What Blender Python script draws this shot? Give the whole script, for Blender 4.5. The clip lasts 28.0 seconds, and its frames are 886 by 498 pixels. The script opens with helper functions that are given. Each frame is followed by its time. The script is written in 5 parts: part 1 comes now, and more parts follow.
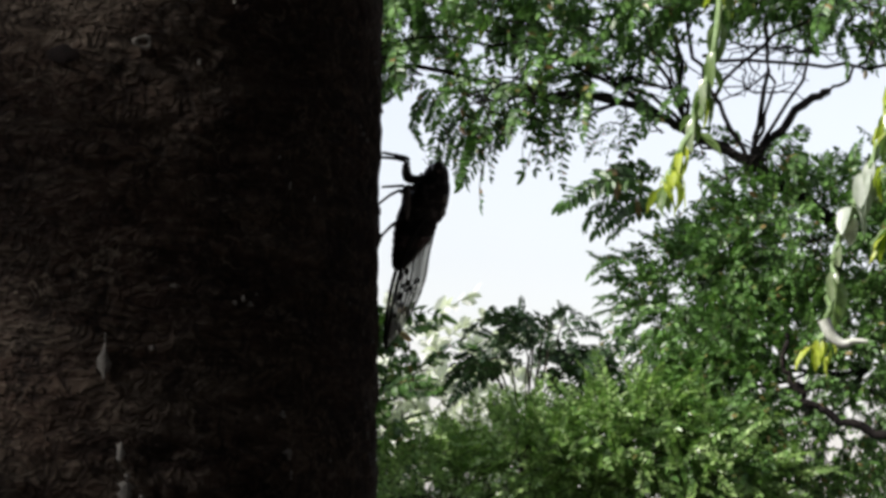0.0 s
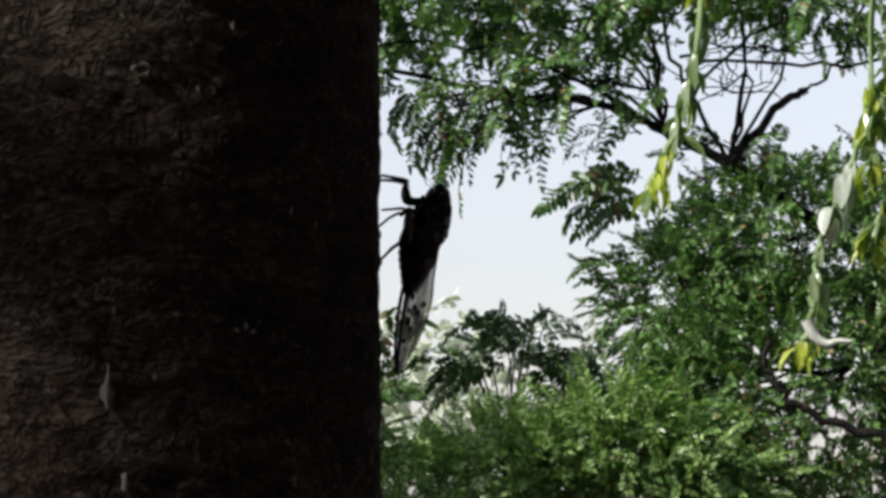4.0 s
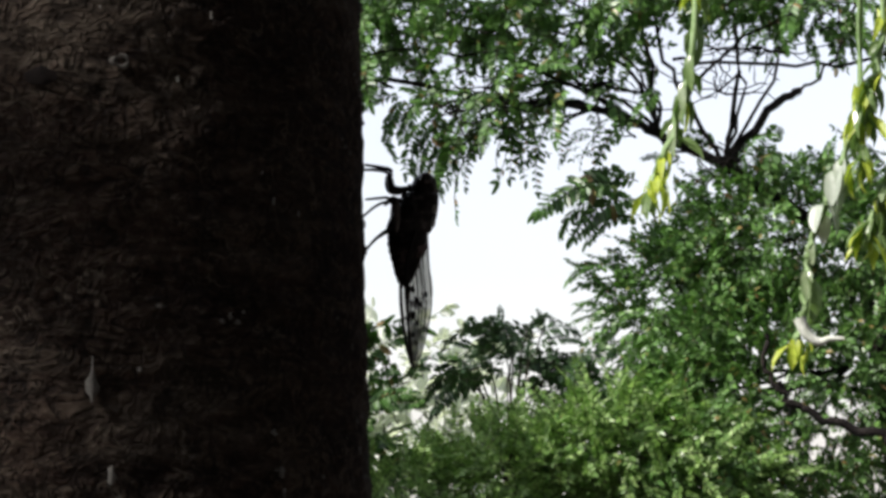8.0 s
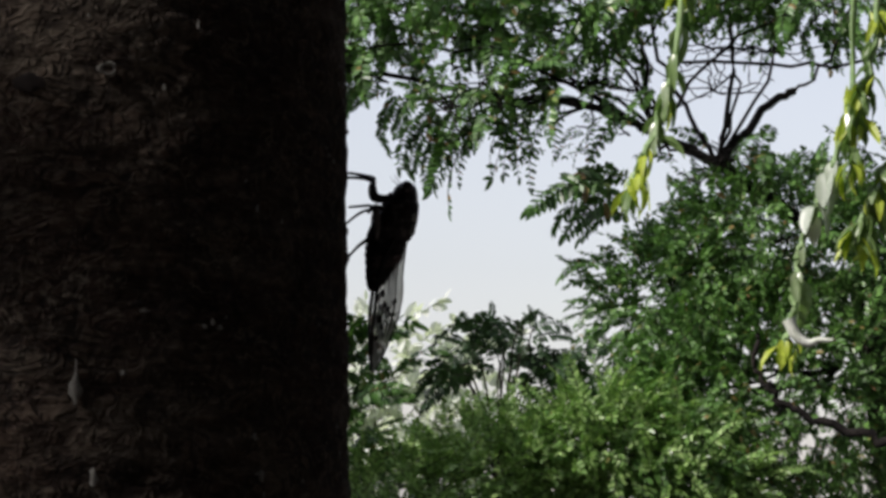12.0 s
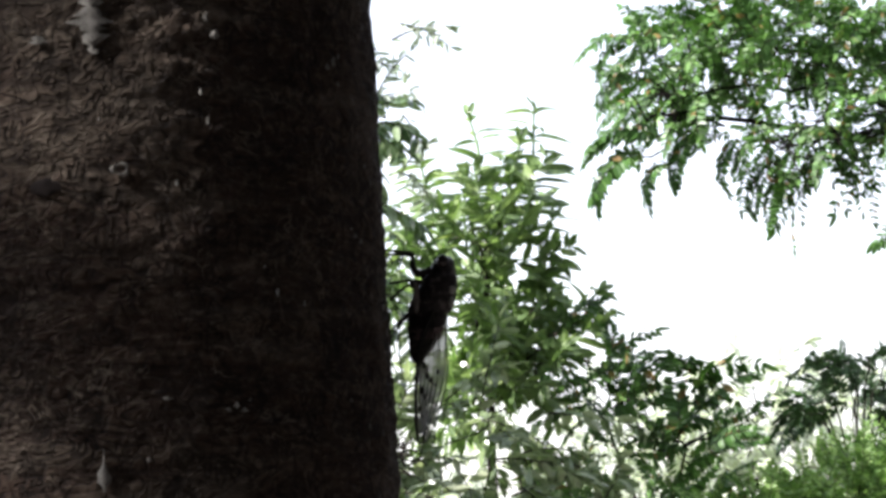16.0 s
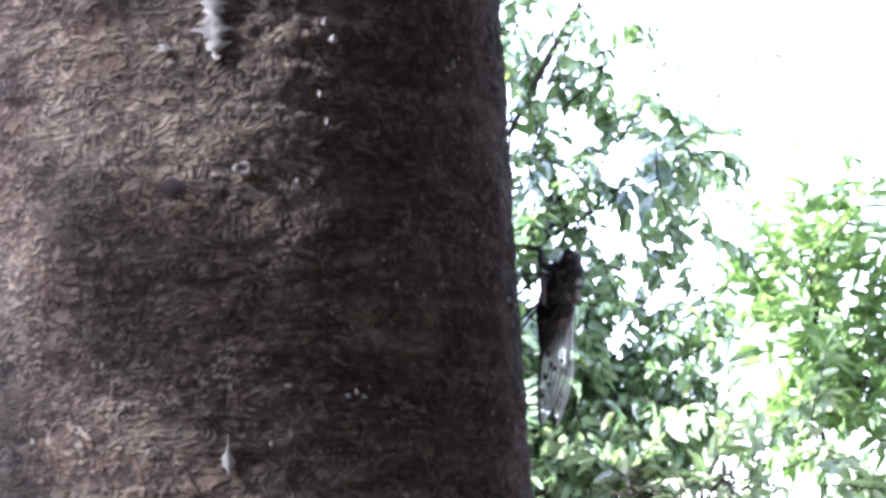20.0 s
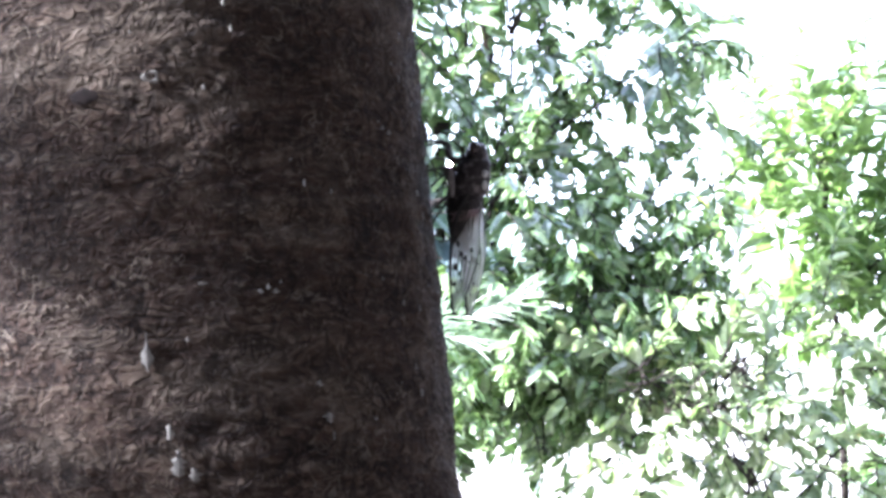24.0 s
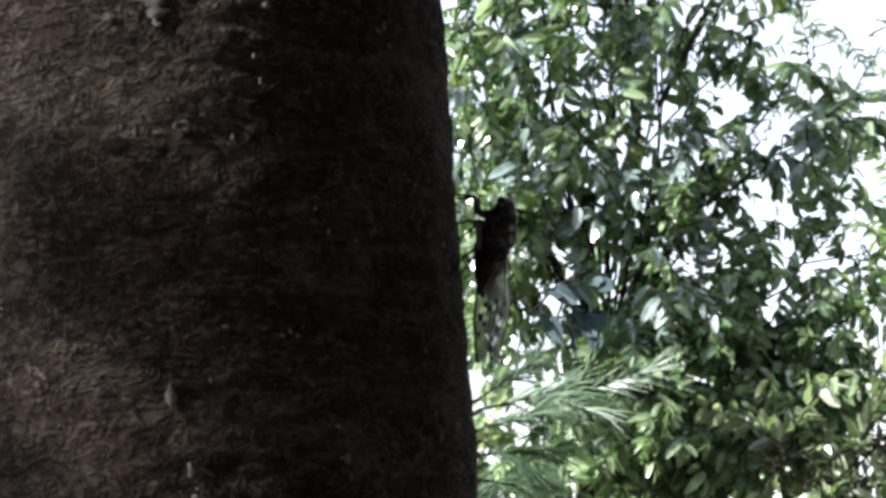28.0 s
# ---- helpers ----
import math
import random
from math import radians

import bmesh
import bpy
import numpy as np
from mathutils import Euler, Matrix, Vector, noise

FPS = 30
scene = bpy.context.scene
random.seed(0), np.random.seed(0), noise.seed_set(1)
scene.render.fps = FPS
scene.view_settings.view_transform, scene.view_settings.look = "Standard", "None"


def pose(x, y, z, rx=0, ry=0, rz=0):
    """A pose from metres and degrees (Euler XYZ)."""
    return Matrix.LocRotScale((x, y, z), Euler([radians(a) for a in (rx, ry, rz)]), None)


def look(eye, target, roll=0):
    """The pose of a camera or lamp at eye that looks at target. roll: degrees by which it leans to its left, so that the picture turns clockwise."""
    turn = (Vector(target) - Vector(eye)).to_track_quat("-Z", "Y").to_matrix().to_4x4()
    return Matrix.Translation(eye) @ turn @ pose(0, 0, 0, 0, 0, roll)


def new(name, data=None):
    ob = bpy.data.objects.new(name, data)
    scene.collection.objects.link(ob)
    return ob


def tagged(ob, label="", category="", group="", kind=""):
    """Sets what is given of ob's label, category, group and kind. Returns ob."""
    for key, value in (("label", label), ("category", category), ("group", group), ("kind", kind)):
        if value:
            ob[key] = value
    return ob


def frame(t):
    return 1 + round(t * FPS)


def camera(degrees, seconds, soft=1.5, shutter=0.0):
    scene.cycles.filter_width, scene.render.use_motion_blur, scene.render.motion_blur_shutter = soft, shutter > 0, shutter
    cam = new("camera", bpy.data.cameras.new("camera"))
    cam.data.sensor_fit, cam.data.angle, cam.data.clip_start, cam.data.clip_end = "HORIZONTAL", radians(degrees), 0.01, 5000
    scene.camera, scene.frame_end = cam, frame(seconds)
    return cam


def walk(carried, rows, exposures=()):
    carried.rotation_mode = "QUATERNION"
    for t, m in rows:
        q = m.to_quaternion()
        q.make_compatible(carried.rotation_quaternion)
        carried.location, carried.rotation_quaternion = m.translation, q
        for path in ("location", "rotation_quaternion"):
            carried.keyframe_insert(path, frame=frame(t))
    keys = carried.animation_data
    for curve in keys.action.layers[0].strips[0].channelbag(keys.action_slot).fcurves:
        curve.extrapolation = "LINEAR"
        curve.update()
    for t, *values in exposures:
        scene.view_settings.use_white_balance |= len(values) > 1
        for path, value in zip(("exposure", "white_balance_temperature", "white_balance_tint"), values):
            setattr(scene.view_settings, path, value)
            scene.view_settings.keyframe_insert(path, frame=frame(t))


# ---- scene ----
# ---------------------------------------------------------------- camera and its walk
cam = camera(15.0, 28.0, soft=3.4)

# seconds, eye x y z, heading (clockwise from +y), tilt upwards, lean to the left
PATH = [
    (0, -0.2313, -1.0340, 1.5402, 18.962, 4.594, 2.167),
    (0.5, -0.2338, -1.0436, 1.5429, 19.048, 4.608, 2.519),
    (1, -0.2362, -1.0443, 1.5484, 19.076, 4.822, 2.515),
    (1.5, -0.2336, -1.0353, 1.5491, 19.149, 4.898, 2.498),
    (2, -0.2317, -1.0296, 1.5501, 19.189, 4.901, 2.311),
    (2.5, -0.2316, -1.0303, 1.5477, 19.217, 4.839, 1.851),
    (3, -0.2325, -1.0245, 1.5450, 19.258, 4.650, 1.401),
    (3.5, -0.2374, -1.0272, 1.5473, 19.336, 4.634, 1.405),
    (5.5, -0.2322, -1.0279, 1.5434, 19.324, 4.697, 0.806),
    (6, -0.2305, -1.0283, 1.5439, 19.302, 4.711, 0.894),
    (6.5, -0.2315, -1.0319, 1.5433, 19.291, 4.735, 0.719),
    (7, -0.2340, -1.0378, 1.5420, 19.343, 4.760, 0.400),
    (7.5, -0.2331, -1.0372, 1.5414, 19.375, 4.788, 0.176),
    (8, -0.2316, -1.0248, 1.5404, 19.375, 4.806, 0.190),
    (8.5, -0.2319, -1.0213, 1.5415, 19.441, 4.835, 0.443),
    (9, -0.2326, -1.0274, 1.5444, 19.437, 4.902, 0.765),
    (9.5, -0.2345, -1.0383, 1.5453, 19.460, 5.041, 1.178),
    (10, -0.2359, -1.0381, 1.5443, 19.563, 5.175, 1.436),
    (10.5, -0.2371, -1.0408, 1.5441, 19.564, 5.142, 1.456),
    (11, -0.2308, -1.0306, 1.5414, 19.604, 4.879, 1.436),
    (11.5, -0.2327, -1.0359, 1.5440, 19.603, 4.733, 1.103),
    (13.5, -0.2284, -1.0441, 1.5436, 18.688, 4.454, 0.656),
    (14, -0.2104, -1.0580, 1.5503, 16.525, 4.566, 0.591),
    (14.5, -0.1754, -1.0772, 1.5491, 17.077, 4.713, 0.638),
    (15, -0.1673, -1.0859, 1.5491, 16.612, 4.923, -0.498),
    (15.5, -0.1493, -1.0807, 1.5505, 15.042, 5.307, -1.543),
    (16, -0.1339, -1.1020, 1.5476, 12.893, 5.575, -2.054),
    (16.5, -0.1102, -1.1219, 1.5359, 12.032, 5.361, -2.760),
    (17, -0.0812, -1.1323, 1.5302, 11.095, 5.192, -3.497),
    (17.5, -0.0752, -1.1459, 1.5200, 8.610, 5.133, -4.117),
    (18, -0.0632, -1.1394, 1.5188, 8.305, 4.740, -4.274),
    (18.5, -0.0594, -1.1475, 1.5243, 8.237, 5.819, -4.890),
    (19, -0.0744, -1.1431, 1.5287, 8.100, 6.361, -4.488),
    (19.5, -0.0764, -1.1529, 1.5299, 7.068, 6.515, -3.281),
    (20, -0.0664, -1.1567, 1.5267, 6.815, 6.399, -2.237),
    (20.5, -0.0594, -1.1703, 1.5299, 6.306, 5.422, -1.593),
    (21, -0.0384, -1.1875, 1.5309, 6.701, 5.353, -1.523),
    (21.5, -0.0379, -1.1936, 1.5291, 6.633, 5.293, -1.882),
    (23.5, -0.0275, -1.2009, 1.5191, 6.422, 4.784, -5.189),
    (24, -0.0320, -1.2048, 1.5183, 6.277, 4.718, -4.312),
    (24.5, -0.0218, -1.2155, 1.5119, 6.202, 6.750, -3.681),
    (25, -0.0147, -1.2216, 1.4959, 3.692, 6.411, -3.347),
    (25.5, -0.0079, -1.2351, 1.4985, 3.673, 7.607, -2.932),
    (26, 0.0051, -1.2420, 1.4962, 4.735, 8.048, -3.319),
    (26.5, 0.0062, -1.2443, 1.4905, 4.807, 7.464, -3.115),
    (27, 0.0046, -1.2356, 1.4960, 3.487, 6.704, -2.881),
    (27.5, 0.0151, -1.2413, 1.5029, 2.766, 6.727, -2.994),
    (28, 0.0138, -1.2433, 1.5038, 3.542, 6.149, -2.874),
]

# seconds, stops, kelvin, tint
EXPOSURES = [
    (0, 0.63, 6500, 17), (0.5, 0.83, 6500, 17), (1.0, 0.48, 6500, 17), (3.5, 0.38, 6500, 17), (5.5, 0.73, 6500, 17), (8, 0.73, 6500, 17), (9, 0.83, 6500, 17),
    (10, 0.58, 6500, 17), (11.5, 0.28, 6500, 17), (13.5, 0.85, 6350, 22), (13.8, 2.25, 6150, 20), (14, 3.1, 6350, 22), (14.3, 2.85, 5950, 16),
    (14.5, 2.15, 5650, 15), (15, 0.85, 6250, 20), (15.5, 0.75, 6150, 18), (16, 1.63, 6350, 18), (17, 1.83, 6400, 21), (17.5, 2.85, 6150, 23), (18, 3.4, 5700, 24),
    (18.5, 2.95, 5650, 22), (19, 3.0, 5550, 22), (20, 3.78, 5500, 26), (20.5, 3.75, 5600, 24), (21, 3.70, 5500, 27), (21.5, 2.95, 5850, 20), (23.5, 3.15, 5770, 25),
    (24, 3.75, 5620, 23), (25, 3.95, 5570, 20), (25.5, 4.15, 5540, 19), (26, 2.50, 5490, 17), (26.5, 1.97, 5490, 17), (27, 1.32, 6100, 17), (28, 1.64, 6150, 17)]


def along(x, y, z, heading, tilt, lean):
    return pose(x, y, z, 90 + tilt, 0, -heading) @ pose(0, 0, 0, 0, 0, lean)


walk(cam, [(t, along(*row)) for t, *row in PATH], EXPOSURES)

# ---------------------------------------------------------------- sky and sun
SUN_WAY = Vector((-0.75, -0.14, 0.64)).normalized()
world = bpy.data.worlds.new("sky")
scene.world = world
world.use_nodes = True
wn, wl = world.node_tree.nodes, world.node_tree.links
sky = wn.new("ShaderNodeTexSky")
sky.sky_type = "NISHITA"
sky.sun_disc = False
sky.sun_elevation = math.asin(SUN_WAY.z)
sky.sun_rotation = math.atan2(SUN_WAY.x, SUN_WAY.y)
sky.air_density, sky.dust_density, sky.ozone_density = 1.0, 1.0, 1.0
haze = wn.new("ShaderNodeHueSaturation")
haze.inputs["Saturation"].default_value = 0.45
wl.new(sky.outputs["Color"], haze.inputs["Color"])
wl.new(haze.outputs["Color"], wn["Background"].inputs["Color"])
wn["Background"].inputs["Strength"].default_value = 0.12
sun_data = bpy.data.lights.new("sun", "SUN")
sun_data.energy, sun_data.angle, sun_data.color = 4.0, radians(0.6), (1.0, 0.97, 0.92)
sun = new("sun", sun_data)
sun.matrix_world = look(SUN_WAY * 30, (0, 0, 0))

# ---------------------------------------------------------------- materials


class Nodes:
    """A principled material with short-hand for its nodes."""

    def __init__(self, name, rough=0.6, metal=0.0):
        self.mat = bpy.data.materials.new(name)
        self.mat.use_nodes = True
        self.n, self.l = self.mat.node_tree.nodes, self.mat.node_tree.links
        self.bsdf = self.n["Principled BSDF"]
        self.bsdf.inputs["Roughness"].default_value = rough
        self.bsdf.inputs["Metallic"].default_value = metal

    def add(self, kind, **values):
        node = self.n.new(kind)
        for key, value in values.items():
            node.inputs[key.replace("_", " ")].default_value = value
        return node

    def coords(self, scale=(1, 1, 1)):
        tex = self.n.new("ShaderNodeTexCoord")
        mapping = self.n.new("ShaderNodeMapping")
        mapping.inputs["Scale"].default_value = scale
        self.l.new(tex.outputs["Object"], mapping.inputs["Vector"])
        return mapping.outputs["Vector"]

    def noise(self, scale, detail=5.0, stretch=(1, 1, 1), rough=0.6, twist=0.0):
        node = self.add("ShaderNodeTexNoise", Scale=scale, Detail=detail, Roughness=rough, Distortion=twist)
        self.l.new(self.coords(stretch), node.inputs["Vector"])
        return node.outputs["Fac"]

    def ramp(self, fac, *stops):
        node = self.n.new("ShaderNodeValToRGB")
        while len(node.color_ramp.elements) < len(stops):
            node.color_ramp.elements.new(0.5)
        for element, (at, colour) in zip(node.color_ramp.elements, stops):
            element.position = at
            element.color = (*colour, 1) if len(colour) == 3 else colour
        self.l.new(fac, node.inputs["Fac"])
        return node.outputs["Color"]

    def mix(self, fac, a, b, blend="MIX"):
        node = self.n.new("ShaderNodeMix")
        node.data_type, node.blend_type = "RGBA", blend
        for socket, value in ((node.inputs[0], fac), (node.inputs[6], a), (node.inputs[7], b)):
            if isinstance(value, (int, float)):
                socket.default_value = value
            elif isinstance(value, tuple):
                socket.default_value = (*value, 1)
            else:
                self.l.new(value, socket)
        return node.outputs[2]

    def colour(self, socket):
        self.l.new(socket, self.bsdf.inputs["Base Color"])

    def bump(self, height, strength, distance):
        node = self.add("ShaderNodeBump", Strength=strength, Distance=distance)
        self.l.new(height, node.inputs["Height"])
        self.l.new(node.outputs["Normal"], self.bsdf.inputs["Normal"])


def leaf_material(name, dark, mid, light, rough=0.42, through_light=0.3, rare=None, specular=0.5, wax=0.0):
    m = Nodes(name, rough)
    m.bsdf.inputs["Coat Weight"].default_value, m.bsdf.inputs["Coat Roughness"].default_value = wax, 0.2
    m.bsdf.inputs["Specular IOR Level"].default_value = specular
    geo = m.n.new("ShaderNodeNewGeometry")
    stops = [(0.0, dark), (0.5, mid), (0.93, light)]
    if rare:
        stops += [(0.965, light), (0.985, rare)]
    col = m.ramp(geo.outputs["Random Per Island"], *stops)
    col = m.mix(0.35, col, m.ramp(m.noise(3.0, 3), (0.3, dark), (0.7, light)))
    col = m.mix(0.25, col, m.ramp(m.noise(60.0, 4), (0.35, dark), (0.65, light)))
    m.colour(col)
    trans = m.n.new("ShaderNodeBsdfTranslucent")
    warm = m.mix(1.0, col, (1.1, 1.25, 0.75), "MULTIPLY")
    m.l.new(warm, trans.inputs["Color"])
    blend = m.n.new("ShaderNodeMixShader")
    blend.inputs[0].default_value = through_light
    m.l.new(m.bsdf.outputs[0], blend.inputs[1])
    m.l.new(trans.outputs[0], blend.inputs[2])
    m.l.new(blend.outputs[0], m.n["Material Output"].inputs["Surface"])
    return m.mat


def bark_material(name, dark, mid, light, scale=1.0):
    """Bark with broad level bands, short dark cracks that curl, and pale scratches."""
    m = Nodes(name, 0.88)
    m.bsdf.inputs["Specular IOR Level"].default_value = 0.25
    broad = m.noise(15 * scale, 4, (1, 1, 0.7))
    bands = m.noise(60 * scale, 5, (0.22, 0.22, 1.7), 0.65)
    grain = m.noise(420 * scale, 4, (0.5, 0.5, 1.1), 0.6)
    col = m.ramp(broad, (0.36, dark), (0.5, mid), (0.68, light))
    col = m.mix(0.45, col, m.ramp(bands, (0.38, dark), (0.5, mid), (0.66, light)))
    col = m.mix(0.30, col, m.ramp(grain, (0.36, dark), (0.5, mid), (0.66, light)))
    one, black = (1.0, 1.0, 1.0), (0.24, 0.22, 0.205)
    curl = m.ramp(m.noise(80 * scale, 2.5, (0.6, 0.6, 1.3), 0.55, 1.8), (0.43, one), (0.478, black), (0.522, black), (0.57, one))
    short = m.ramp(m.noise(150 * scale, 2, (1.1, 1.1, 0.8), 0.5, 1.0), (0.42, one), (0.475, black), (0.525, black), (0.58, one))
    where = m.ramp(m.noise(75 * scale, 3, (0.7, 0.7, 1.1)), (0.42, (0.15, 0.15, 0.15)), (0.60, (0.85, 0.85, 0.85)))
    other = m.ramp(m.noise(64 * scale, 3), (0.44, (0.8, 0.8, 0.8)), (0.60, (0.1, 0.1, 0.1)))
    col = m.mix(where, col, m.mix(1.0, col, curl, "MULTIPLY"))
    col = m.mix(other, col, m.mix(1.0, col, short, "MULTIPLY"))
    scratch = m.ramp(m.noise(150 * scale, 2, (0.9, 0.9, 1.0), 0.5, 1.0), (0.46, (0, 0, 0)), (0.492, (0.75, 0.75, 0.75)), (0.508, (0.75, 0.75, 0.75)), (0.54, (0, 0, 0)))
    thin = m.ramp(m.noise(50 * scale, 3), (0.52, (0, 0, 0)), (0.64, (0.7, 0.7, 0.7)))
    col = m.mix(m.mix(1.0, scratch, thin, "MULTIPLY"), col, light)
    m.colour(col)
    relief = m.mix(0.5, m.ramp(bands, (0.36, (0, 0, 0)), (0.64, one)), m.ramp(grain, (0.36, (0, 0, 0)), (0.64, one)))
    m.bump(m.mix(0.55, relief, m.mix(1.0, curl, short, "MULTIPLY")), 1.0, 0.0030)
    return m.mat


def plain_material(name, a, b, scale, rough, bump=0.3, depth=0.001, spec=0.4):
    m = Nodes(name, rough)
    m.bsdf.inputs["Specular IOR Level"].default_value = spec
    fine = m.noise(scale * 6, 5)
    m.colour(m.mix(0.4, m.ramp(m.noise(scale, 4), (0.35, a), (0.65, b)), m.ramp(fine, (0.35, a), (0.65, b))))
    m.bump(fine, bump, depth)
    return m.mat


BARK = bark_material("bark", (0.018, 0.0106, 0.0070), (0.066, 0.0415, 0.0275), (0.24, 0.205, 0.155))
TWIG = bark_material("twig_bark", (0.015, 0.012, 0.01), (0.035, 0.028, 0.022), (0.08, 0.065, 0.05), 0.4)
DARK_TWIG = bark_material("dark_twig_bark", (0.007, 0.0055, 0.0045), (0.017, 0.014, 0.011), (0.04, 0.033, 0.026), 0.4)
LICHEN = plain_material("lichen", (0.09, 0.085, 0.072), (0.34, 0.33, 0.29), 420, 0.9, 0.5, 0.0005)
HOLLOW = plain_material("knot_hollow", (0.012, 0.009, 0.008), (0.03, 0.022, 0.018), 300, 0.95)
LEAF_FINE = leaf_material("fine_leaf", (0.006, 0.023, 0.005), (0.045, 0.142, 0.022), (0.21, 0.41, 0.10), 0.36, 0.25, (0.40, 0.15, 0.08), 0.5)
# LEAF_FINE again, darkened in colour as a clump shaded against the sky.
LEAF_FINE_SHADED = leaf_material("shaded_fine_leaf", (0.005, 0.017, 0.007), (0.020, 0.055, 0.018), (0.07, 0.14, 0.05), 0.4, 0.15)
# LEAF_FINE again, with sunlight put into its colour for the front foliage.
LEAF_FINE_LIT = leaf_material("sunlit_fine_leaf", (0.026, 0.08, 0.016), (0.135, 0.31, 0.055), (0.50, 0.70, 0.26), 0.32, 0.38)
LEAF_SHOOT = leaf_material("shoot_leaf", (0.018, 0.055, 0.014), (0.105, 0.215, 0.050), (0.43, 0.56, 0.23), 0.32, 0.38, (0.46, 0.50, 0.08), 0.8, 0.2)
# The palest tone puts some sun and sky gleam into the base colour.
LEAF_BROAD = leaf_material("broad_leaf", (0.004, 0.018, 0.010), (0.042, 0.142, 0.040), (0.48, 0.64, 0.30), 0.22, 0.28, (0.55, 0.60, 0.12), 1.0, 0.5)
# Bluish base colour stands in for sky reflected on large leaf undersides.
LEAF_BLUE = leaf_material("bluish_leaf", (0.020, 0.040, 0.040), (0.042, 0.072, 0.074), (0.10, 0.14, 0.14), 0.6, 0.15, None, 0.2)
# Sky sheen put into the base colour as a pale bluish tone.
LEAF_SKY_SHEEN = leaf_material("sky_sheen_leaf", (0.03, 0.075, 0.05), (0.15, 0.24, 0.19), (0.52, 0.60, 0.54), 0.15, 0.2, None, 1.0, 0.8)
# On the shrub the light tone puts sunlight and white glints into the colour.
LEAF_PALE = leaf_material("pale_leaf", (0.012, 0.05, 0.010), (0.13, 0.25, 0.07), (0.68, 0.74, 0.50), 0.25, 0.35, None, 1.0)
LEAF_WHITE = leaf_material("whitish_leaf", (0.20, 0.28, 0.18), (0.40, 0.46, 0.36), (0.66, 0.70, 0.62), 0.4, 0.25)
LEAF_YOUNG = leaf_material("young_leaf", (0.16, 0.30, 0.03), (0.45, 0.56, 0.06), (0.72, 0.74, 0.10), 0.4, 0.4)
# Near-white base colour stands in for the haze over the far tree.
LEAF_HAZED = leaf_material("hazed_leaf", (0.50, 0.52, 0.50), (0.70, 0.72, 0.69), (0.85, 0.86, 0.83), 0.6, 0.4)
LEAF_CROWN = leaf_material("crown_leaf", (0.03, 0.055, 0.03), (0.05, 0.08, 0.045), (0.09, 0.125, 0.075), 0.5, 0.1)
NEEDLE = leaf_material("pine_needle", (0.05, 0.11, 0.055), (0.125, 0.225, 0.105), (0.28, 0.40, 0.21), 0.4, 0.25)
BUD = plain_material("pale_bud", (0.5, 0.55, 0.42), (0.8, 0.83, 0.74), 90, 0.6)
VINE = plain_material("green_stem", (0.12, 0.22, 0.06), (0.3, 0.42, 0.2), 60, 0.5)
SOIL = plain_material("leafy_soil", (0.035, 0.031, 0.028), (0.075, 0.066, 0.058), 3, 0.95, 0.8, 0.02)
# Dark neutral tone for the added rings, so little light bounces back.
RING_DARK = plain_material("dark_ring", (0.017, 0.016, 0.0155), (0.056, 0.052, 0.050), 6, 0.9, 1.0, 0.05)

# ---------------------------------------------------------------- mesh helpers


def part(name, data, parent, label="", m=None, kind=""):
    ob = new(name, data)
    ob.parent = parent
    if m is not None:
        ob.matrix_basis = m
    if label:
        ob["label"] = label
    if kind:
        ob["kind"] = kind
    return ob


def thing(name, m, label, category, group="", kind=""):
    ob = new(name)
    ob.empty_display_size = 0.05
    ob.matrix_basis = m
    return tagged(ob, label, category, group, kind)


def quads(name, V, Q, materials, index=None, smooth=False):
    """A mesh of quads from arrays."""
    me = bpy.data.meshes.new(name)
    V, Q = np.asarray(V, np.float32), np.asarray(Q, np.int32)
    me.vertices.add(len(V))
    me.vertices.foreach_set("co", V.ravel())
    me.loops.add(Q.size)
    me.loops.foreach_set("vertex_index", Q.ravel())
    me.polygons.add(len(Q))
    me.polygons.foreach_set("loop_start", np.arange(len(Q), dtype=np.int32) * 4)
    for material in materials:
        me.materials.append(material)
    if index is not None:
        me.polygons.foreach_set("material_index", np.asarray(index, np.int32))
    me.polygons.foreach_set("use_smooth", np.full(len(Q), smooth))
    me.update(calc_edges=True)
    me.validate()
    return me


class Heap:
    """Collects pieces (vertices, quads, material index) to join."""

    def __init__(self):
        self.v, self.q, self.i, self.count = [], [], [], 0

    def put(self, piece, m=None):
        V, Q, I = piece
        if m is not None:
            A = np.array(m)
            V = V @ A[:3, :3].T + A[:3, 3]
        self.v.append(V)
        self.q.append(Q + self.count)
        self.i.append(I)
        self.count += len(V)

    def piece(self):
        return np.concatenate(self.v), np.concatenate(self.q), np.concatenate(self.i)

    def mesh(self, name, materials, smooth=False):
        V, Q, I = self.piece()
        return quads(name, V, Q, materials, I, smooth)


def frame_along(d):
    d = np.asarray(d, float)
    d = d / (np.linalg.norm(d) + 1e-9)
    a = np.cross(d, (0.0, 0.0, 1.0))
    if np.linalg.norm(a) < 1e-3:
        a = np.array((1.0, 0.0, 0.0))
    a /= np.linalg.norm(a)
    return d, a, np.cross(a, d)


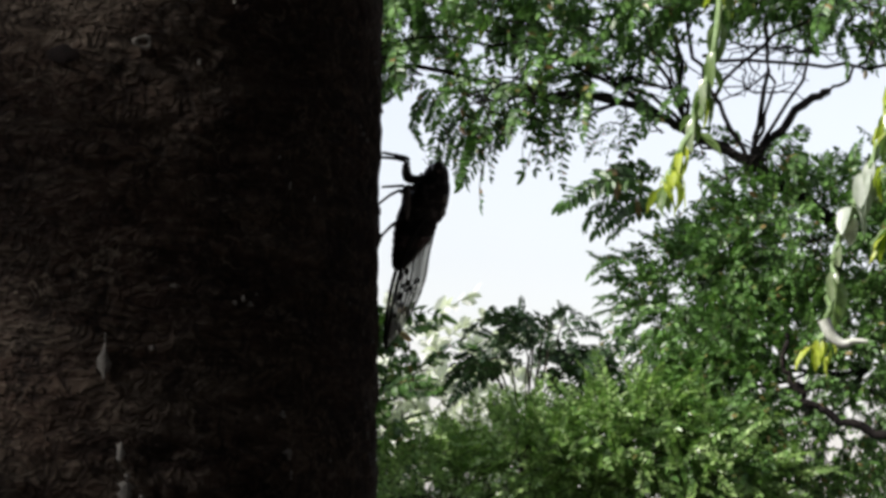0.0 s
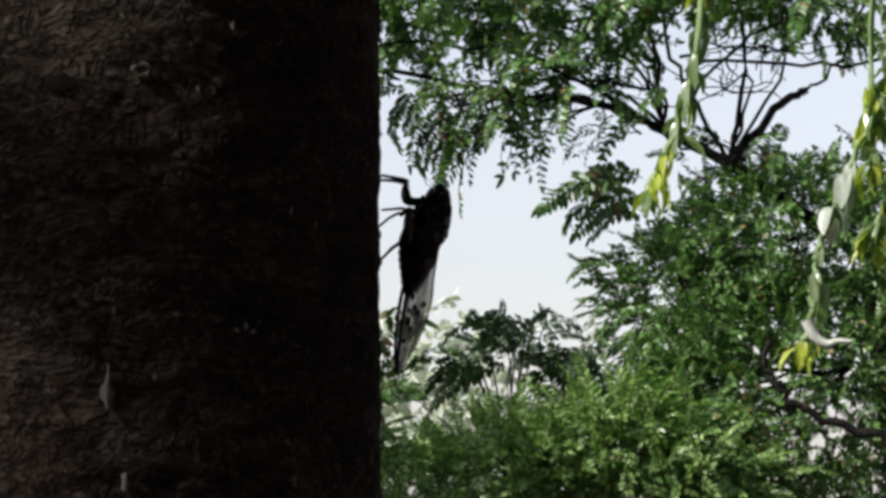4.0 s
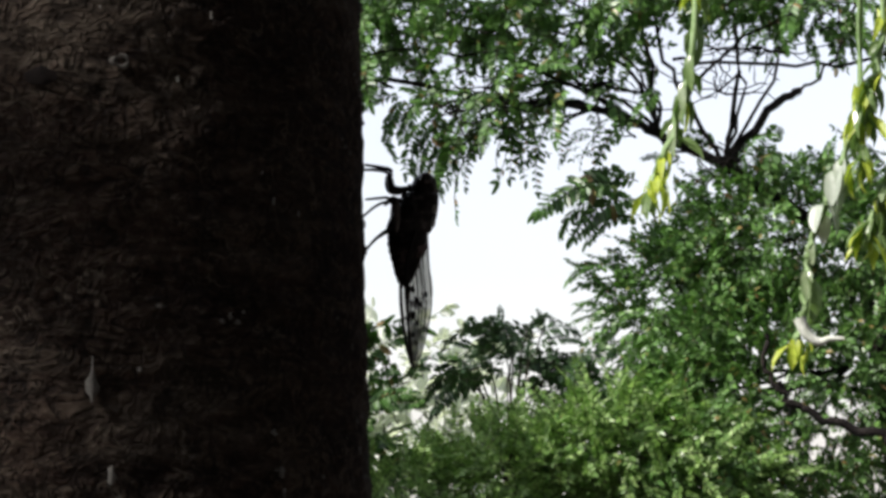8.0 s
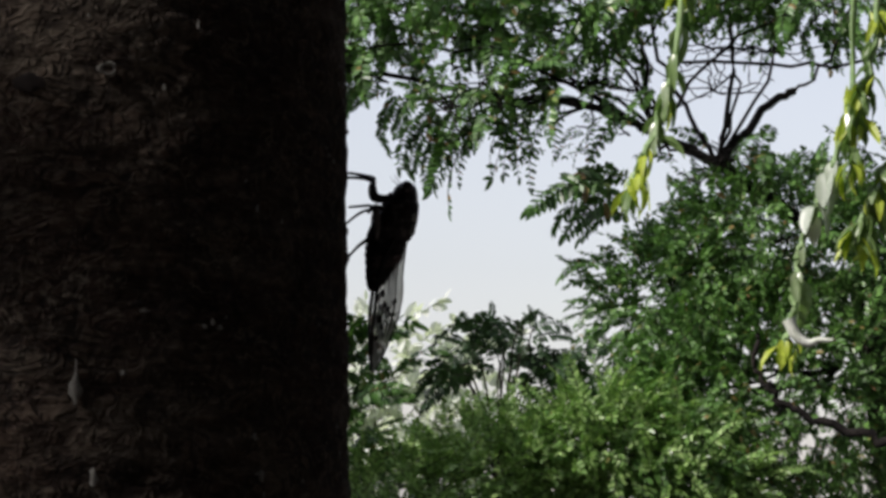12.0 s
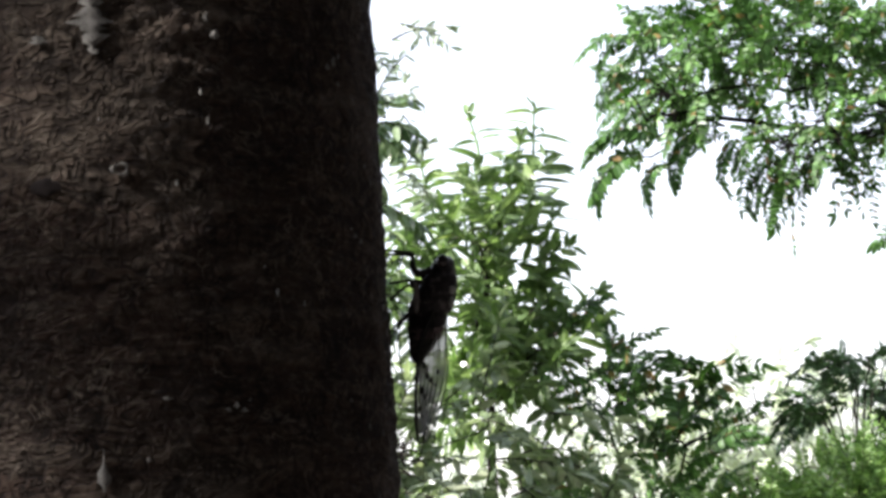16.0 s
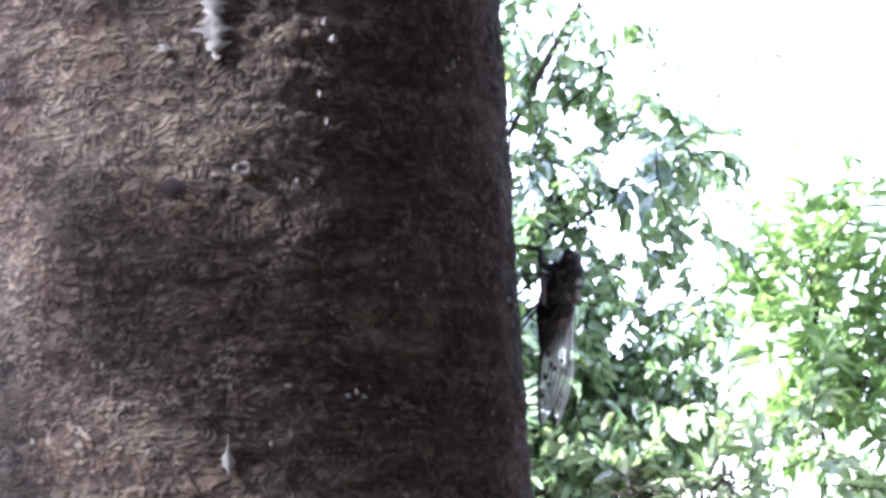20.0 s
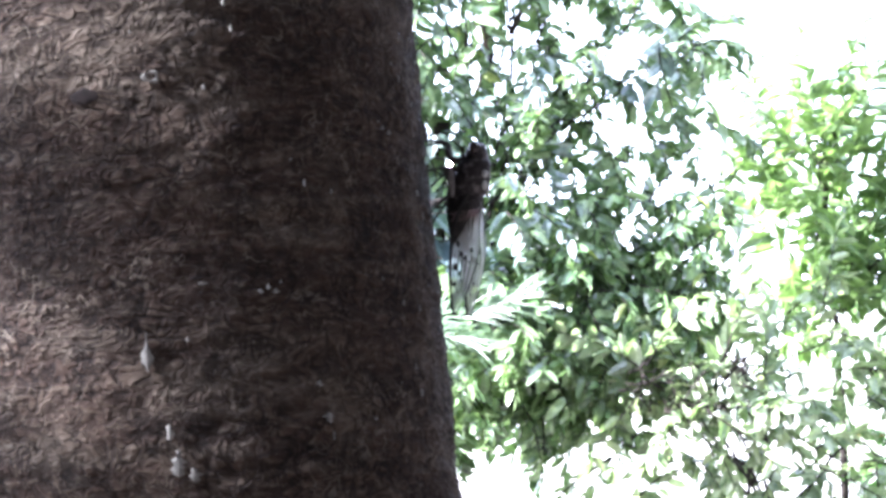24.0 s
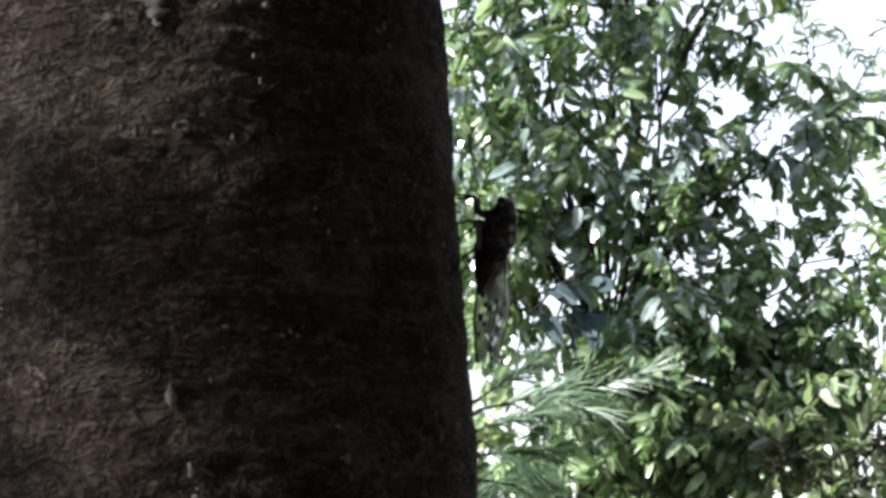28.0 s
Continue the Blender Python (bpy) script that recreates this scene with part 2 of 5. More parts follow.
def tube(points, radii, sides=5, material=0):
    """A tapered tube along points."""
    P = np.asarray(points, float)
    n = len(P)
    V = np.empty((n * sides, 3))
    for k in range(n):
        d, a, b = frame_along(P[min(k + 1, n - 1)] - P[max(k - 1, 0)])
        for s in range(sides):
            w = 2 * math.pi * s / sides
            V[k * sides + s] = P[k] + radii[k] * (a * math.cos(w) + b * math.sin(w))
    Q = [(k * sides + s, k * sides + (s + 1) % sides, (k + 1) * sides + (s + 1) % sides, (k + 1) * sides + s) for k in range(n - 1) for s in range(sides)]
    return V, np.array(Q), np.full(len(Q), material)


def curve(points, steps=6, wobble=0.0, rng=None):
    """A smooth line through points."""
    P = np.asarray(points, float)
    out = []
    for k in range(len(P) - 1):
        p0, p1, p2, p3 = P[max(k - 1, 0)], P[k], P[k + 1], P[min(k + 2, len(P) - 1)]
        for s in range(steps):
            u = s / steps
            out.append(0.5 * (2 * p1 + (p2 - p0) * u + (2 * p0 - 5 * p1 + 4 * p2 - p3) * u * u + (3 * p1 - p0 - 3 * p2 + p3) * u ** 3))
    out.append(P[-1])
    out = np.array(out)
    if wobble:
        out[1:-1] += rng.normal(0, wobble, (len(out) - 2, 3))
    return out


def limb(points, r0, r1, sides=7, steps=5, wobble=0.0, rng=None, material=0):
    P = curve(points, steps, wobble, rng)
    return tube(P, np.linspace(r0, r1, len(P)), sides, material)


def leaf(length, width, fold=0.25, droop=0.15, material=0, fat=0.42):
    """One leaf along +y, its face up: two folded halves of two quads each."""
    L, W = length, width / 2
    spine = [(0, 0, 0), (0, fat * L, 0.03 * L), (0, 0.78 * L, -0.3 * droop * L), (0, L, -droop * L)]
    h = fold * W
    V = [spine[0], (-W, fat * L, h), (-W * 0.66, 0.76 * L, h * 0.5 - 0.3 * droop * L), spine[3], (W * 0.66, 0.76 * L, h * 0.5 - 0.3 * droop * L), (W, fat * L, h), spine[1], spine[2]]
    Q = [(0, 6, 1, 1), (6, 7, 2, 1), (7, 3, 2, 2), (0, 5, 5, 6), (6, 5, 4, 7), (7, 4, 4, 3)]
    # keep to true quads
    Q = [(0, 6, 2, 1), (6, 7, 3, 2), (0, 5, 4, 6), (6, 4, 3, 7)]
    return np.array(V, float), np.array(Q), np.full(len(Q), material)


def blade(length, width, fold=0.3, droop=0.2, rows=7, wave=0.08):
    """A larger leaf along +y with a rounded outline, folded along its rib."""
    V, Q = [], []
    for k in range(rows + 1):
        f = k / rows
        w = width / 2 * (math.sin(math.pi * min(1, f * 0.93 + 0.04)) ** 0.75) * (1 + wave * math.sin(9 * f))
        y, z = f * length, -droop * length * f * f + 0.02 * length * math.sin(7 * f)
        V += [(-w, y, z + fold * w), (0, y, z), (w, y, z + fold * w * 0.8)]
    for k in range(rows):
        a = k * 3
        Q += [(a, a + 1, a + 4, a + 3), (a + 1, a + 2, a + 5, a + 4)]
    return np.array(V, float), np.array(Q), np.zeros(len(Q), int)


def turned(at, way, roll=0.0, size=1.0):
    """A pose whose +y runs along way, its face as far up as it can."""
    d, a, b = frame_along(way)
    m = Matrix(((a[0], d[0], b[0], 0), (a[1], d[1], b[1], 0), (a[2], d[2], b[2], 0), (0, 0, 0, 1)))
    return Matrix.Translation(at) @ m @ Matrix.Rotation(roll, 4, "Y") @ Matrix.Scale(size, 4)


def leaflet(length, width, fold=0.25, droop=0.12):
    """A small leaflet along +y: two folded halves."""
    W, h = width / 2, fold * width / 2
    V = [(0, 0, 0), (-W, 0.34 * length, h), (-0.72 * W, 0.76 * length, h * 0.6 - 0.4 * droop * length), (0, length, -droop * length), (0.72 * W, 0.76 * length, h * 0.6 - 0.4 * droop * length), (W, 0.34 * length, h)]
    return np.array(V), np.array([(0, 3, 2, 1), (0, 5, 4, 3)]), np.zeros(2, int)


def frond(rng, pairs=13, length=0.17, size=0.036, width=0.0145, bend=1.3):
    """A feathered leaf that arches over: leaflets in close pairs on a thin stalk, its ends on the y axis."""
    h = Heap()
    n = pairs + 1
    pts, a = [np.zeros(3)], bend * 0.55
    for k in range(n):
        a -= bend / n
        pts.append(pts[-1] + length / n * np.array((rng.normal(0, 0.05), math.cos(a), math.sin(a))))
    c = math.atan2(pts[-1][2], pts[-1][1])
    pts = [np.array((p[0], p[1] * math.cos(c) + p[2] * math.sin(c), p[2] * math.cos(c) - p[1] * math.sin(c))) for p in pts]
    h.put(tube(pts, np.linspace(0.0015, 0.0006, n + 1), 3, 1))
    for k in range(1, n + 1):
        t = (pts[k] - pts[k - 1]) * n / length
        f = 0.6 + 0.4 * math.sin(math.pi * min(1.0, k / n * 0.88 + 0.14))
        for side in (-1, 1):
            if rng.random() < 0.05:
                continue
            d = np.array((side * 0.95, 0, -0.2 + rng.normal(0, 0.16))) + t * rng.normal(0.45, 0.12)
            h.put(leaflet(size * f * rng.uniform(0.85, 1.1), width * f), turned(pts[k], d, rng.normal(0, 0.35)))
    h.put(leaflet(size, width), turned(pts[-1], pts[-1] - pts[-2]))
    return h.piece()


def set_fronds(owner, rng, meshes, ends, length, copies=1, loose=0.03):
    """Fronds from base to tip, each with a few neighbours beside it."""
    for base, tip in ends:
        for c in range(copies):
            a = np.array(base) + (rng.normal(0, loose, 3) if c else 0)
            b = np.array(tip) + (rng.normal(0, loose, 3) if c else 0)
            roll = rng.choice((-1, 1)) * rng.uniform(0.35, 0.95)
            part("leaf_spray", meshes[int(rng.integers(len(meshes)))], owner, m=turned(a, b - a, roll, float(np.linalg.norm(b - a)) / length))


def shoot(rng, count=14, length=0.3, size=0.07, width=0.032, rise=0.3, sag=0.35, bare=0.1, spread=0.9, rows=4, sink=0.15):
    """A leafy shoot: single leaves set round a stem."""
    h = Heap()
    pts = [np.array((0.0, 0.0, 0.0))]
    way = np.array((rng.normal(0, 0.1), 1.0, rise))
    for k in range(count):
        way = way + np.array((rng.normal(0, 0.07), 0, -sag / count + rng.normal(0, 0.03)))
        way /= np.linalg.norm(way)
        pts.append(pts[-1] + way * length / count)
    h.put(tube(pts, np.linspace(0.0028, 0.001, len(pts)), 4, 1))
    for k in range(int(count * bare), count + 1):
        for _ in range(1 if rng.random() < 0.6 else 2):
            d0, a, b = frame_along(pts[k] - pts[max(k - 1, 0)] if k else way)
            w = rng.uniform(0, 2 * math.pi)
            side = a * math.cos(w) * 1.3 + b * math.sin(w) * 0.6
            d = d0 * rng.uniform(0.35, 0.9) + side * spread + np.array((0, 0, -sink))
            f = rng.uniform(0.7, 1.15) * (0.75 if k > count - 2 else 1)
            fold, droop = rng.uniform(0.15, 0.5), rng.uniform(0.05, 0.3) + 0.5 * max(0.0, sink - 0.15)
            h.put(blade(size * f, width * f, fold, droop * 1.4, rows) if rows else leaf(size * f, width * f, fold, droop), turned(pts[k], d, rng.normal(0, 0.5)))
    return h.piece()


def scatter(rng, centre, radii, n, shell=0.35):
    """n points in an ellipsoid, thicker towards its rim."""
    P = rng.normal(0, 1, (n, 3))
    P /= np.linalg.norm(P, axis=1)[:, None]
    P *= (rng.uniform(shell, 1, (n, 1))) ** 0.6
    return P * np.asarray(radii) + np.asarray(centre)


def crown(owner, rng, name, sprays, clusters, materials, label, singles=120, aim=(0, 0, 0), hang=0.3, sizes=(0.8, 1.2), out=0.8, roll=0.5):
    """Sprays in ellipsoid clusters (centre, radii, count): the first of each cluster as parts, the rest joined."""
    meshes = [quads(name, *s[:2], materials, s[2]) for s in sprays]
    rest, made = Heap(), 0
    each = max(1, singles // len(clusters))
    for cx, cy, cz, rx, ry, rz, count in clusters:
        places = scatter(rng, (cx, cy, cz), (rx, ry, rz), count)
        for j, p in enumerate(places):
            way = (p - np.array((cx, cy, cz))) / np.array((rx, ry, rz)) * out + rng.normal(0, 0.45, 3) + np.asarray(aim) + np.array((0, 0, -hang))
            m = turned(p, way, rng.normal(0, roll), rng.uniform(*sizes))
            k = int(rng.integers(len(sprays)))
            if j < each and made < 290:
                part("leaf_spray", meshes[k], owner, m=m)
                made += 1
            else:
                rest.put(sprays[k], m)
    if rest.count:
        part(name, rest.mesh(name, materials), owner, label, kind="stuff")


def twigs(rng, heap, clusters, root, r0, per=9, material=0):
    """Limbs from a root to every cluster, with twigs inside it."""
    for cx, cy, cz, rx, ry, rz, count in clusters:
        c = np.array((cx, cy, cz))
        mid = (np.asarray(root) + c) / 2 + rng.normal(0, 0.06, 3) + np.array((0, 0, 0.05))
        heap.put(limb([root, mid, c], r0, r0 * 0.45, 6, 5, 0.008, rng, material))
        for p in scatter(rng, c, (rx, ry, rz), per, 0.5):
            heap.put(limb([c, (c + p) / 2 + rng.normal(0, 0.03, 3), p], r0 * 0.35, 0.002, 4, 4, 0.006, rng, material))


def value_noise(u, v, seed, wrap=0):
    """Smooth noise on arrays; u wraps round after wrap cells."""
    r = np.random.default_rng(seed)
    G = r.random((512, 512))
    iu, iv = np.floor(u).astype(int), np.floor(v).astype(int)
    fu, fv = u - iu, v - iv
    fu, fv = fu * fu * (3 - 2 * fu), fv * fv * (3 - 2 * fv)
    w = wrap or 512
    a, b, c, d = G[iu % w % 512, iv % 512], G[(iu + 1) % w % 512, iv % 512], G[iu % w % 512, (iv + 1) % 512], G[(iu + 1) % w % 512, (iv + 1) % 512]
    return (a * (1 - fu) + b * fu) * (1 - fv) + (c * (1 - fu) + d * fu) * fv - 0.5


# ---------------------------------------------------------------- ground and the dark rings behind the camera
def hill(y):
    """How far the ground has fallen at y: beyond the trees it drops away as a hillside."""
    return min(max(y - 18.5, 0.0) * 0.13, 24.0)


def build_ground():
    n = 60
    V, Q = [], []
    for j in range(n + 1):
        for i in range(n + 1):
            u, w = (i / n * 2 - 1), (j / n * 2 - 1)
            x, y = math.copysign(abs(u) ** 3 * 1500, u), math.copysign(abs(w) ** 3 * 1500, w)
            z = 0.05 * noise.noise((x * 0.4, y * 0.4, 0)) if abs(x) + abs(y) < 60 else 0
            z -= hill(y)
            V.append((x, y, z - 0.02))
    for j in range(n):
        for i in range(n):
            a = j * (n + 1) + i
            Q.append((a, a + 1, a + n + 2, a + n + 1))
    tagged(new("ground", quads("ground", V, Q, [SOIL], smooth=True)), "dark soil with old leaves under the trees", "ground", kind="structure")


def build_shade_rings():
    """Unseen dark rings added behind and beside the camera to cut skylight, and a low far tree line."""
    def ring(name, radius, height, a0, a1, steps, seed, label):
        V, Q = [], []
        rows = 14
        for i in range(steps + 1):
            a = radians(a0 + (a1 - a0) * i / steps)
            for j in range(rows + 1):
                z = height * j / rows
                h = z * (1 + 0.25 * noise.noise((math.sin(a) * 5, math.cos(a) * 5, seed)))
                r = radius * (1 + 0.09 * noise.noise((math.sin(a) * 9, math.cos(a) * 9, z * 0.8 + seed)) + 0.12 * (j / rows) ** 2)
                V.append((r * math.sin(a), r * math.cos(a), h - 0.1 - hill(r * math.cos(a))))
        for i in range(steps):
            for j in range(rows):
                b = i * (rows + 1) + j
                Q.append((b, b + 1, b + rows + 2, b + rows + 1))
        tagged(new(name, quads(name, V, Q, [RING_DARK], smooth=True)), label, "trees", kind="structure")
    ring("backdrop_shade_west", 7.0, 4.8, 222, 318, 80, 3.0, "unseen dark ring that keeps low western sky off the trunk")
    ring("backdrop_shade_south", 6.4, 9.5, 84, 228, 100, 5.0, "tall unseen dark ring that cuts skylight behind the camera")
    ring("backdrop_shade_east", 9.5, 8.0, 33, 90, 60, 7.0, "unseen dark ring that cuts skylight from the right")
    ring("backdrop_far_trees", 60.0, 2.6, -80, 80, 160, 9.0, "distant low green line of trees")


build_ground()
build_shade_rings()

# ---------------------------------------------------------------- the tree with the cicada
TRUNK_R, TRUNK_TAPER, TRUNK_Z = 0.0965, 0.0216, 1.65


def trunk_radius(z):
    return TRUNK_R - TRUNK_TAPER * min(max(z - TRUNK_Z, -1.2), 1.6) + 0.06 * max(0.0, 0.35 - z) ** 2 * 8


def build_host_tree():
    rng = np.random.default_rng(11)
    tree = thing("tree", pose(0, 0, 0), "brown-barked tree with a smooth upright trunk", "tree")
    near = np.arange(1.40, 1.90, 0.0014)
    zs = np.concatenate([np.linspace(-0.05, 1.36, 60), near, np.linspace(1.94, 4.2, 70)])
    sides = 420
    A, Z = np.meshgrid(np.arange(sides) * 2 * math.pi / sides, zs)
    base = np.array([trunk_radius(z) for z in zs])[:, None]
    u = A / (2 * math.pi)
    big = value_noise(u * 7, Z * 9, 1, 7) * 0.0026 + value_noise(u * 24, Z * 40, 2, 24) * 0.0007
    rings = value_noise(u * 34, Z * 170, 3, 34) * 0.0011 + value_noise(u * 84, Z * 310, 4, 84) * 0.0008
    fine = value_noise(u * 170, Z * 420, 5, 170) * 0.0006
    lent = np.clip(value_noise(u * 34, Z * 150, 6, 34) - 0.3, 0, 1) * 0.0022
    Rr = base + big + rings + fine + lent
    V = np.stack([Rr * np.sin(A), -Rr * np.cos(A), Z], -1).reshape(-1, 3)
    i, j = np.meshgrid(np.arange(sides), np.arange(len(zs) - 1))
    a, b = j * sides + i, j * sides + (i + 1) % sides
    Q = np.stack([a, b, b + sides, a + sides], -1).reshape(-1, 4)
    trunk = part("trunk", quads("trunk", V, Q, [BARK], smooth=True), tree, "brown bark with fine horizontal marks and pale lichen spots")

    def patch(az, z, w, h, shape, material=LICHEN, name="lichen_patch", lift=0.0011, label="", rough=0.14):
        """A thin patch lying on the bark: half widths along the height give its outline."""
        n, cols = len(shape), 5
        V, Q = [], []
        for r in range(n):
            zz = z + h * (0.5 - r / (n - 1))
            for c in range(cols):
                f = (c / (cols - 1) * 2 - 1) * shape[r] * (1 + rng.normal(0, rough)) + (rng.normal(0, rough * 0.7) if rough > 0.2 else 0)
                rr = trunk_radius(zz) + lift * (1.0 - 0.9 * (abs(c / (cols - 1) * 2 - 1) ** 2)) + 0.0005
                aa = radians(az) + f * w / 2 / rr
                V.append((rr * math.sin(aa), -rr * math.cos(aa), zz + rng.normal(0, h * 0.015)))
        for r in range(n - 1):
            for c in range(cols - 1):
                k = r * cols + c
                Q.append((k, k + cols, k + cols + 1, k + 1))
        return part(name, quads(name, V, Q, [material], smooth=True), trunk, label)

    drop = [0.08, 0.1, 0.12, 0.2, 0.45, 0.8, 1.0, 0.85, 0.35, 0.1]
    blob = [0.15, 0.75, 1.0, 0.8, 0.2]
    patch(-6.0, 1.583, 0.0042, 0.013, drop)
    patch(-6.5, 1.729, 0.0095, 0.013, [0.4, 0.9, 0.5, 1.0, 0.7, 0.4, 0.9, 0.6, 0.8, 0.3, 0.6], rough=0.24)
    patch(-6.0, 1.7165, 0.0098, 0.014, [0.3, 0.6, 0.9, 0.55, 1.0, 0.7, 0.9, 0.4, 0.75, 0.45, 0.7, 0.3, 0.5, 0.1], rough=0.24)
    patch(-2.7, 1.5560, 0.0032, 0.0055, [0.1, 0.6, 0.4, 1.0, 0.8, 0.5, 0.2], rough=0.25)
    patch(-1.5, 1.5455, 0.0045, 0.009, [0.2, 0.5, 0.3, 0.6, 0.9, 0.5, 1.0, 0.7, 0.8, 0.3], rough=0.3)
    patch(1.3, 1.5415, 0.004, 0.005, [0.3, 0.8, 0.5, 1.0, 0.6, 0.9, 0.2], rough=0.3)
    V, Q = [], []
    for k in range(18):
        w = 2 * math.pi * k / 18
        for f, lift in ((0.55, 0.0006), (0.8, 0.0013), (1.0 + 0.15 * math.sin(3 * w), 0.0005)):
            zz, aa = 1.6739 + 0.0021 * f * math.cos(w), radians(-1.7) + 0.0029 * f * math.sin(w) / 0.0965
            rr = trunk_radius(zz) + lift
            V.append((rr * math.sin(aa), -rr * math.cos(aa), zz))
    for k in range(18):
        for c in range(2):
            Q.append((k * 3 + c, k * 3 + c + 1, (k + 1) % 18 * 3 + c + 1, (k + 1) % 18 * 3 + c))
    part("lichen_patch", quads("lichen_patch", V, Q, [LICHEN], smooth=True), trunk, "small pale ring of lichen")
    patch(-15, 1.6690, 0.010, 0.0055, [0.1, 0.5, 0.78, 0.93, 1, 0.97, 0.85, 0.6, 0.15], HOLLOW, "knot", 0.0007, "dark oval knot in the bark")
    patch(4.3, 1.6062, 0.0045, 0.0014, blob, HOLLOW, "knot", 0.0006)
    for az, z, w, h in ((5.5, 1.6042, 0.004, 0.0016), (16.9, 1.6005, 0.003, 0.002), (18.6, 1.602, 0.002, 0.003), (20, 1.6005, 0.0026, 0.0022), (21.3, 1.6035, 0.0014, 0.0016),
                        (17.1, 1.7160, 0.0045, 0.0040), (15.3, 1.7215, 0.0022, 0.0038), (46.8, 1.7113, 0.0028, 0.0045), (44.5, 1.7095, 0.003, 0.003), (48.5, 1.7135, 0.0018, 0.0022),
                        (47.8, 1.7045, 0.002, 0.002), (60.5, 1.6747, 0.002, 0.0035), (51.7, 1.6565, 0.0028, 0.002), (50.2, 1.6585, 0.0014, 0.0012), (54, 1.655, 0.003, 0.0022),
                        (29.5, 1.5575, 0.0045, 0.0045), (30.2, 1.5515, 0.0016, 0.004), (28.0, 1.5690, 0.003, 0.0030), (53.5, 1.5960, 0.002, 0.003), (60.5, 1.5945, 0.002, 0.003),
                        (47, 1.6040, 0.003, 0.0018), (57.5, 1.5650, 0.0026, 0.0035), (56, 1.5740, 0.0014, 0.0026), (2.0, 1.5860, 0.0018, 0.002), (28.3, 1.6365, 0.0016, 0.0034),
                        (34.6, 1.6335, 0.0013, 0.0026), (65, 1.635, 0.003, 0.003), (-16, 1.7140, 0.005, 0.004)):
        patch(az, z, w * 0.85, h * 0.72, [0.1, 0.5, 0.8, 0.6, 1.0, 0.7, 0.3], lift=0.0007, rough=0.3)
    for _ in range(26):
        s = rng.uniform(0.0007, 0.0016)
        patch(rng.uniform(-70, 80), rng.uniform(1.5, 1.78), s * rng.uniform(0.7, 1.6), s * rng.uniform(0.7, 1.8), [0.4, 1.0, 0.5], lift=0.0006)

    # limbs and the crown overhead, out of view and built to shade the trunk
    tips = []
    for k in range(11):
        a = 2 * math.pi * k / 11 + rng.normal(0, 0.15)
        r = rng.uniform(1.8, 3.2)
        tips.append((r * math.sin(a), r * math.cos(a), rng.uniform(3.6, 4.9)))
    tips.append((2.05, 3.95, 3.35))
    for tip in tips:
        t = np.array(tip)
        z0 = np.array((0, 0, rng.uniform(2.7, 3.9)))
        part("limb", quads("limb", *limb([z0, z0 * 0.55 + t * 0.45 + (0, 0, 0.35), t], 0.032, 0.008, 8, 7, 0.02, rng)[:2], [BARK], smooth=True), tree)
    part("limb", quads("limb", *limb([(2.0, 3.96, 3.345), (2.2, 3.87, 3.37), (2.37, 3.83, 3.365)], 0.009, 0.006, 8, 5)[:2], [BARK], smooth=True), tree)
    over = np.random.default_rng(12)
    sprays = [shoot(over, 14, 0.5, 0.13, 0.065, 0.1, 0.3, rows=0) for _ in range(4)]
    crown(tree, over, "crown", sprays, [(0.5, -0.5, 4.7, 2.6, 2.6, 0.9, 900), (0.9, -1.2, 4.1, 2.2, 2.2, 0.5, 520), (0.6, 1.6, 4.3, 2.4, 0.9, 0.5, 260)], [LEAF_CROWN, TWIG], "dense green leafy crown", 60, hang=0.2)
    # unseen leaves set on the sun's line, so that it reaches the trunk in patches
    side = np.random.default_rng(2254)
    thin = [shoot(side, 14, 0.4, 0.07, 0.034, 0.1, 0.3, rows=0) for _ in range(4)]
    crown(tree, side, "crown_edge", thin, [(-2.76, -0.53, 4.01, 0.62, 0.75, 0.41, 360)], [LEAF_CROWN, TWIG], "looser leafy edge of the crown, out of view, set to dapple the trunk", 40, hang=0.2)
    return tree


build_host_tree()

# ---------------------------------------------------------------- the cicada
CICADA_AT = (TRUNK_R + 0.0006, 77.5, 1.6552)
UNIT = 0.0597e-3


def body_material():
    m = Nodes("cicada_shell", 0.45)
    m.bsdf.inputs["Specular IOR Level"].default_value = 0.25
    col = m.ramp(m.noise(320, 3), (0.42, (0.010, 0.0085, 0.008)), (0.54, (0.036, 0.030, 0.028)), (0.66, (0.17, 0.148, 0.138)))
    m.colour(m.mix(0.3, col, m.ramp(m.noise(1500, 3), (0.4, (0.008, 0.007, 0.0066)), (0.68, (0.09, 0.078, 0.072)))))
    m.bump(m.noise(900, 4), 0.5, 0.0003)
    return m.mat


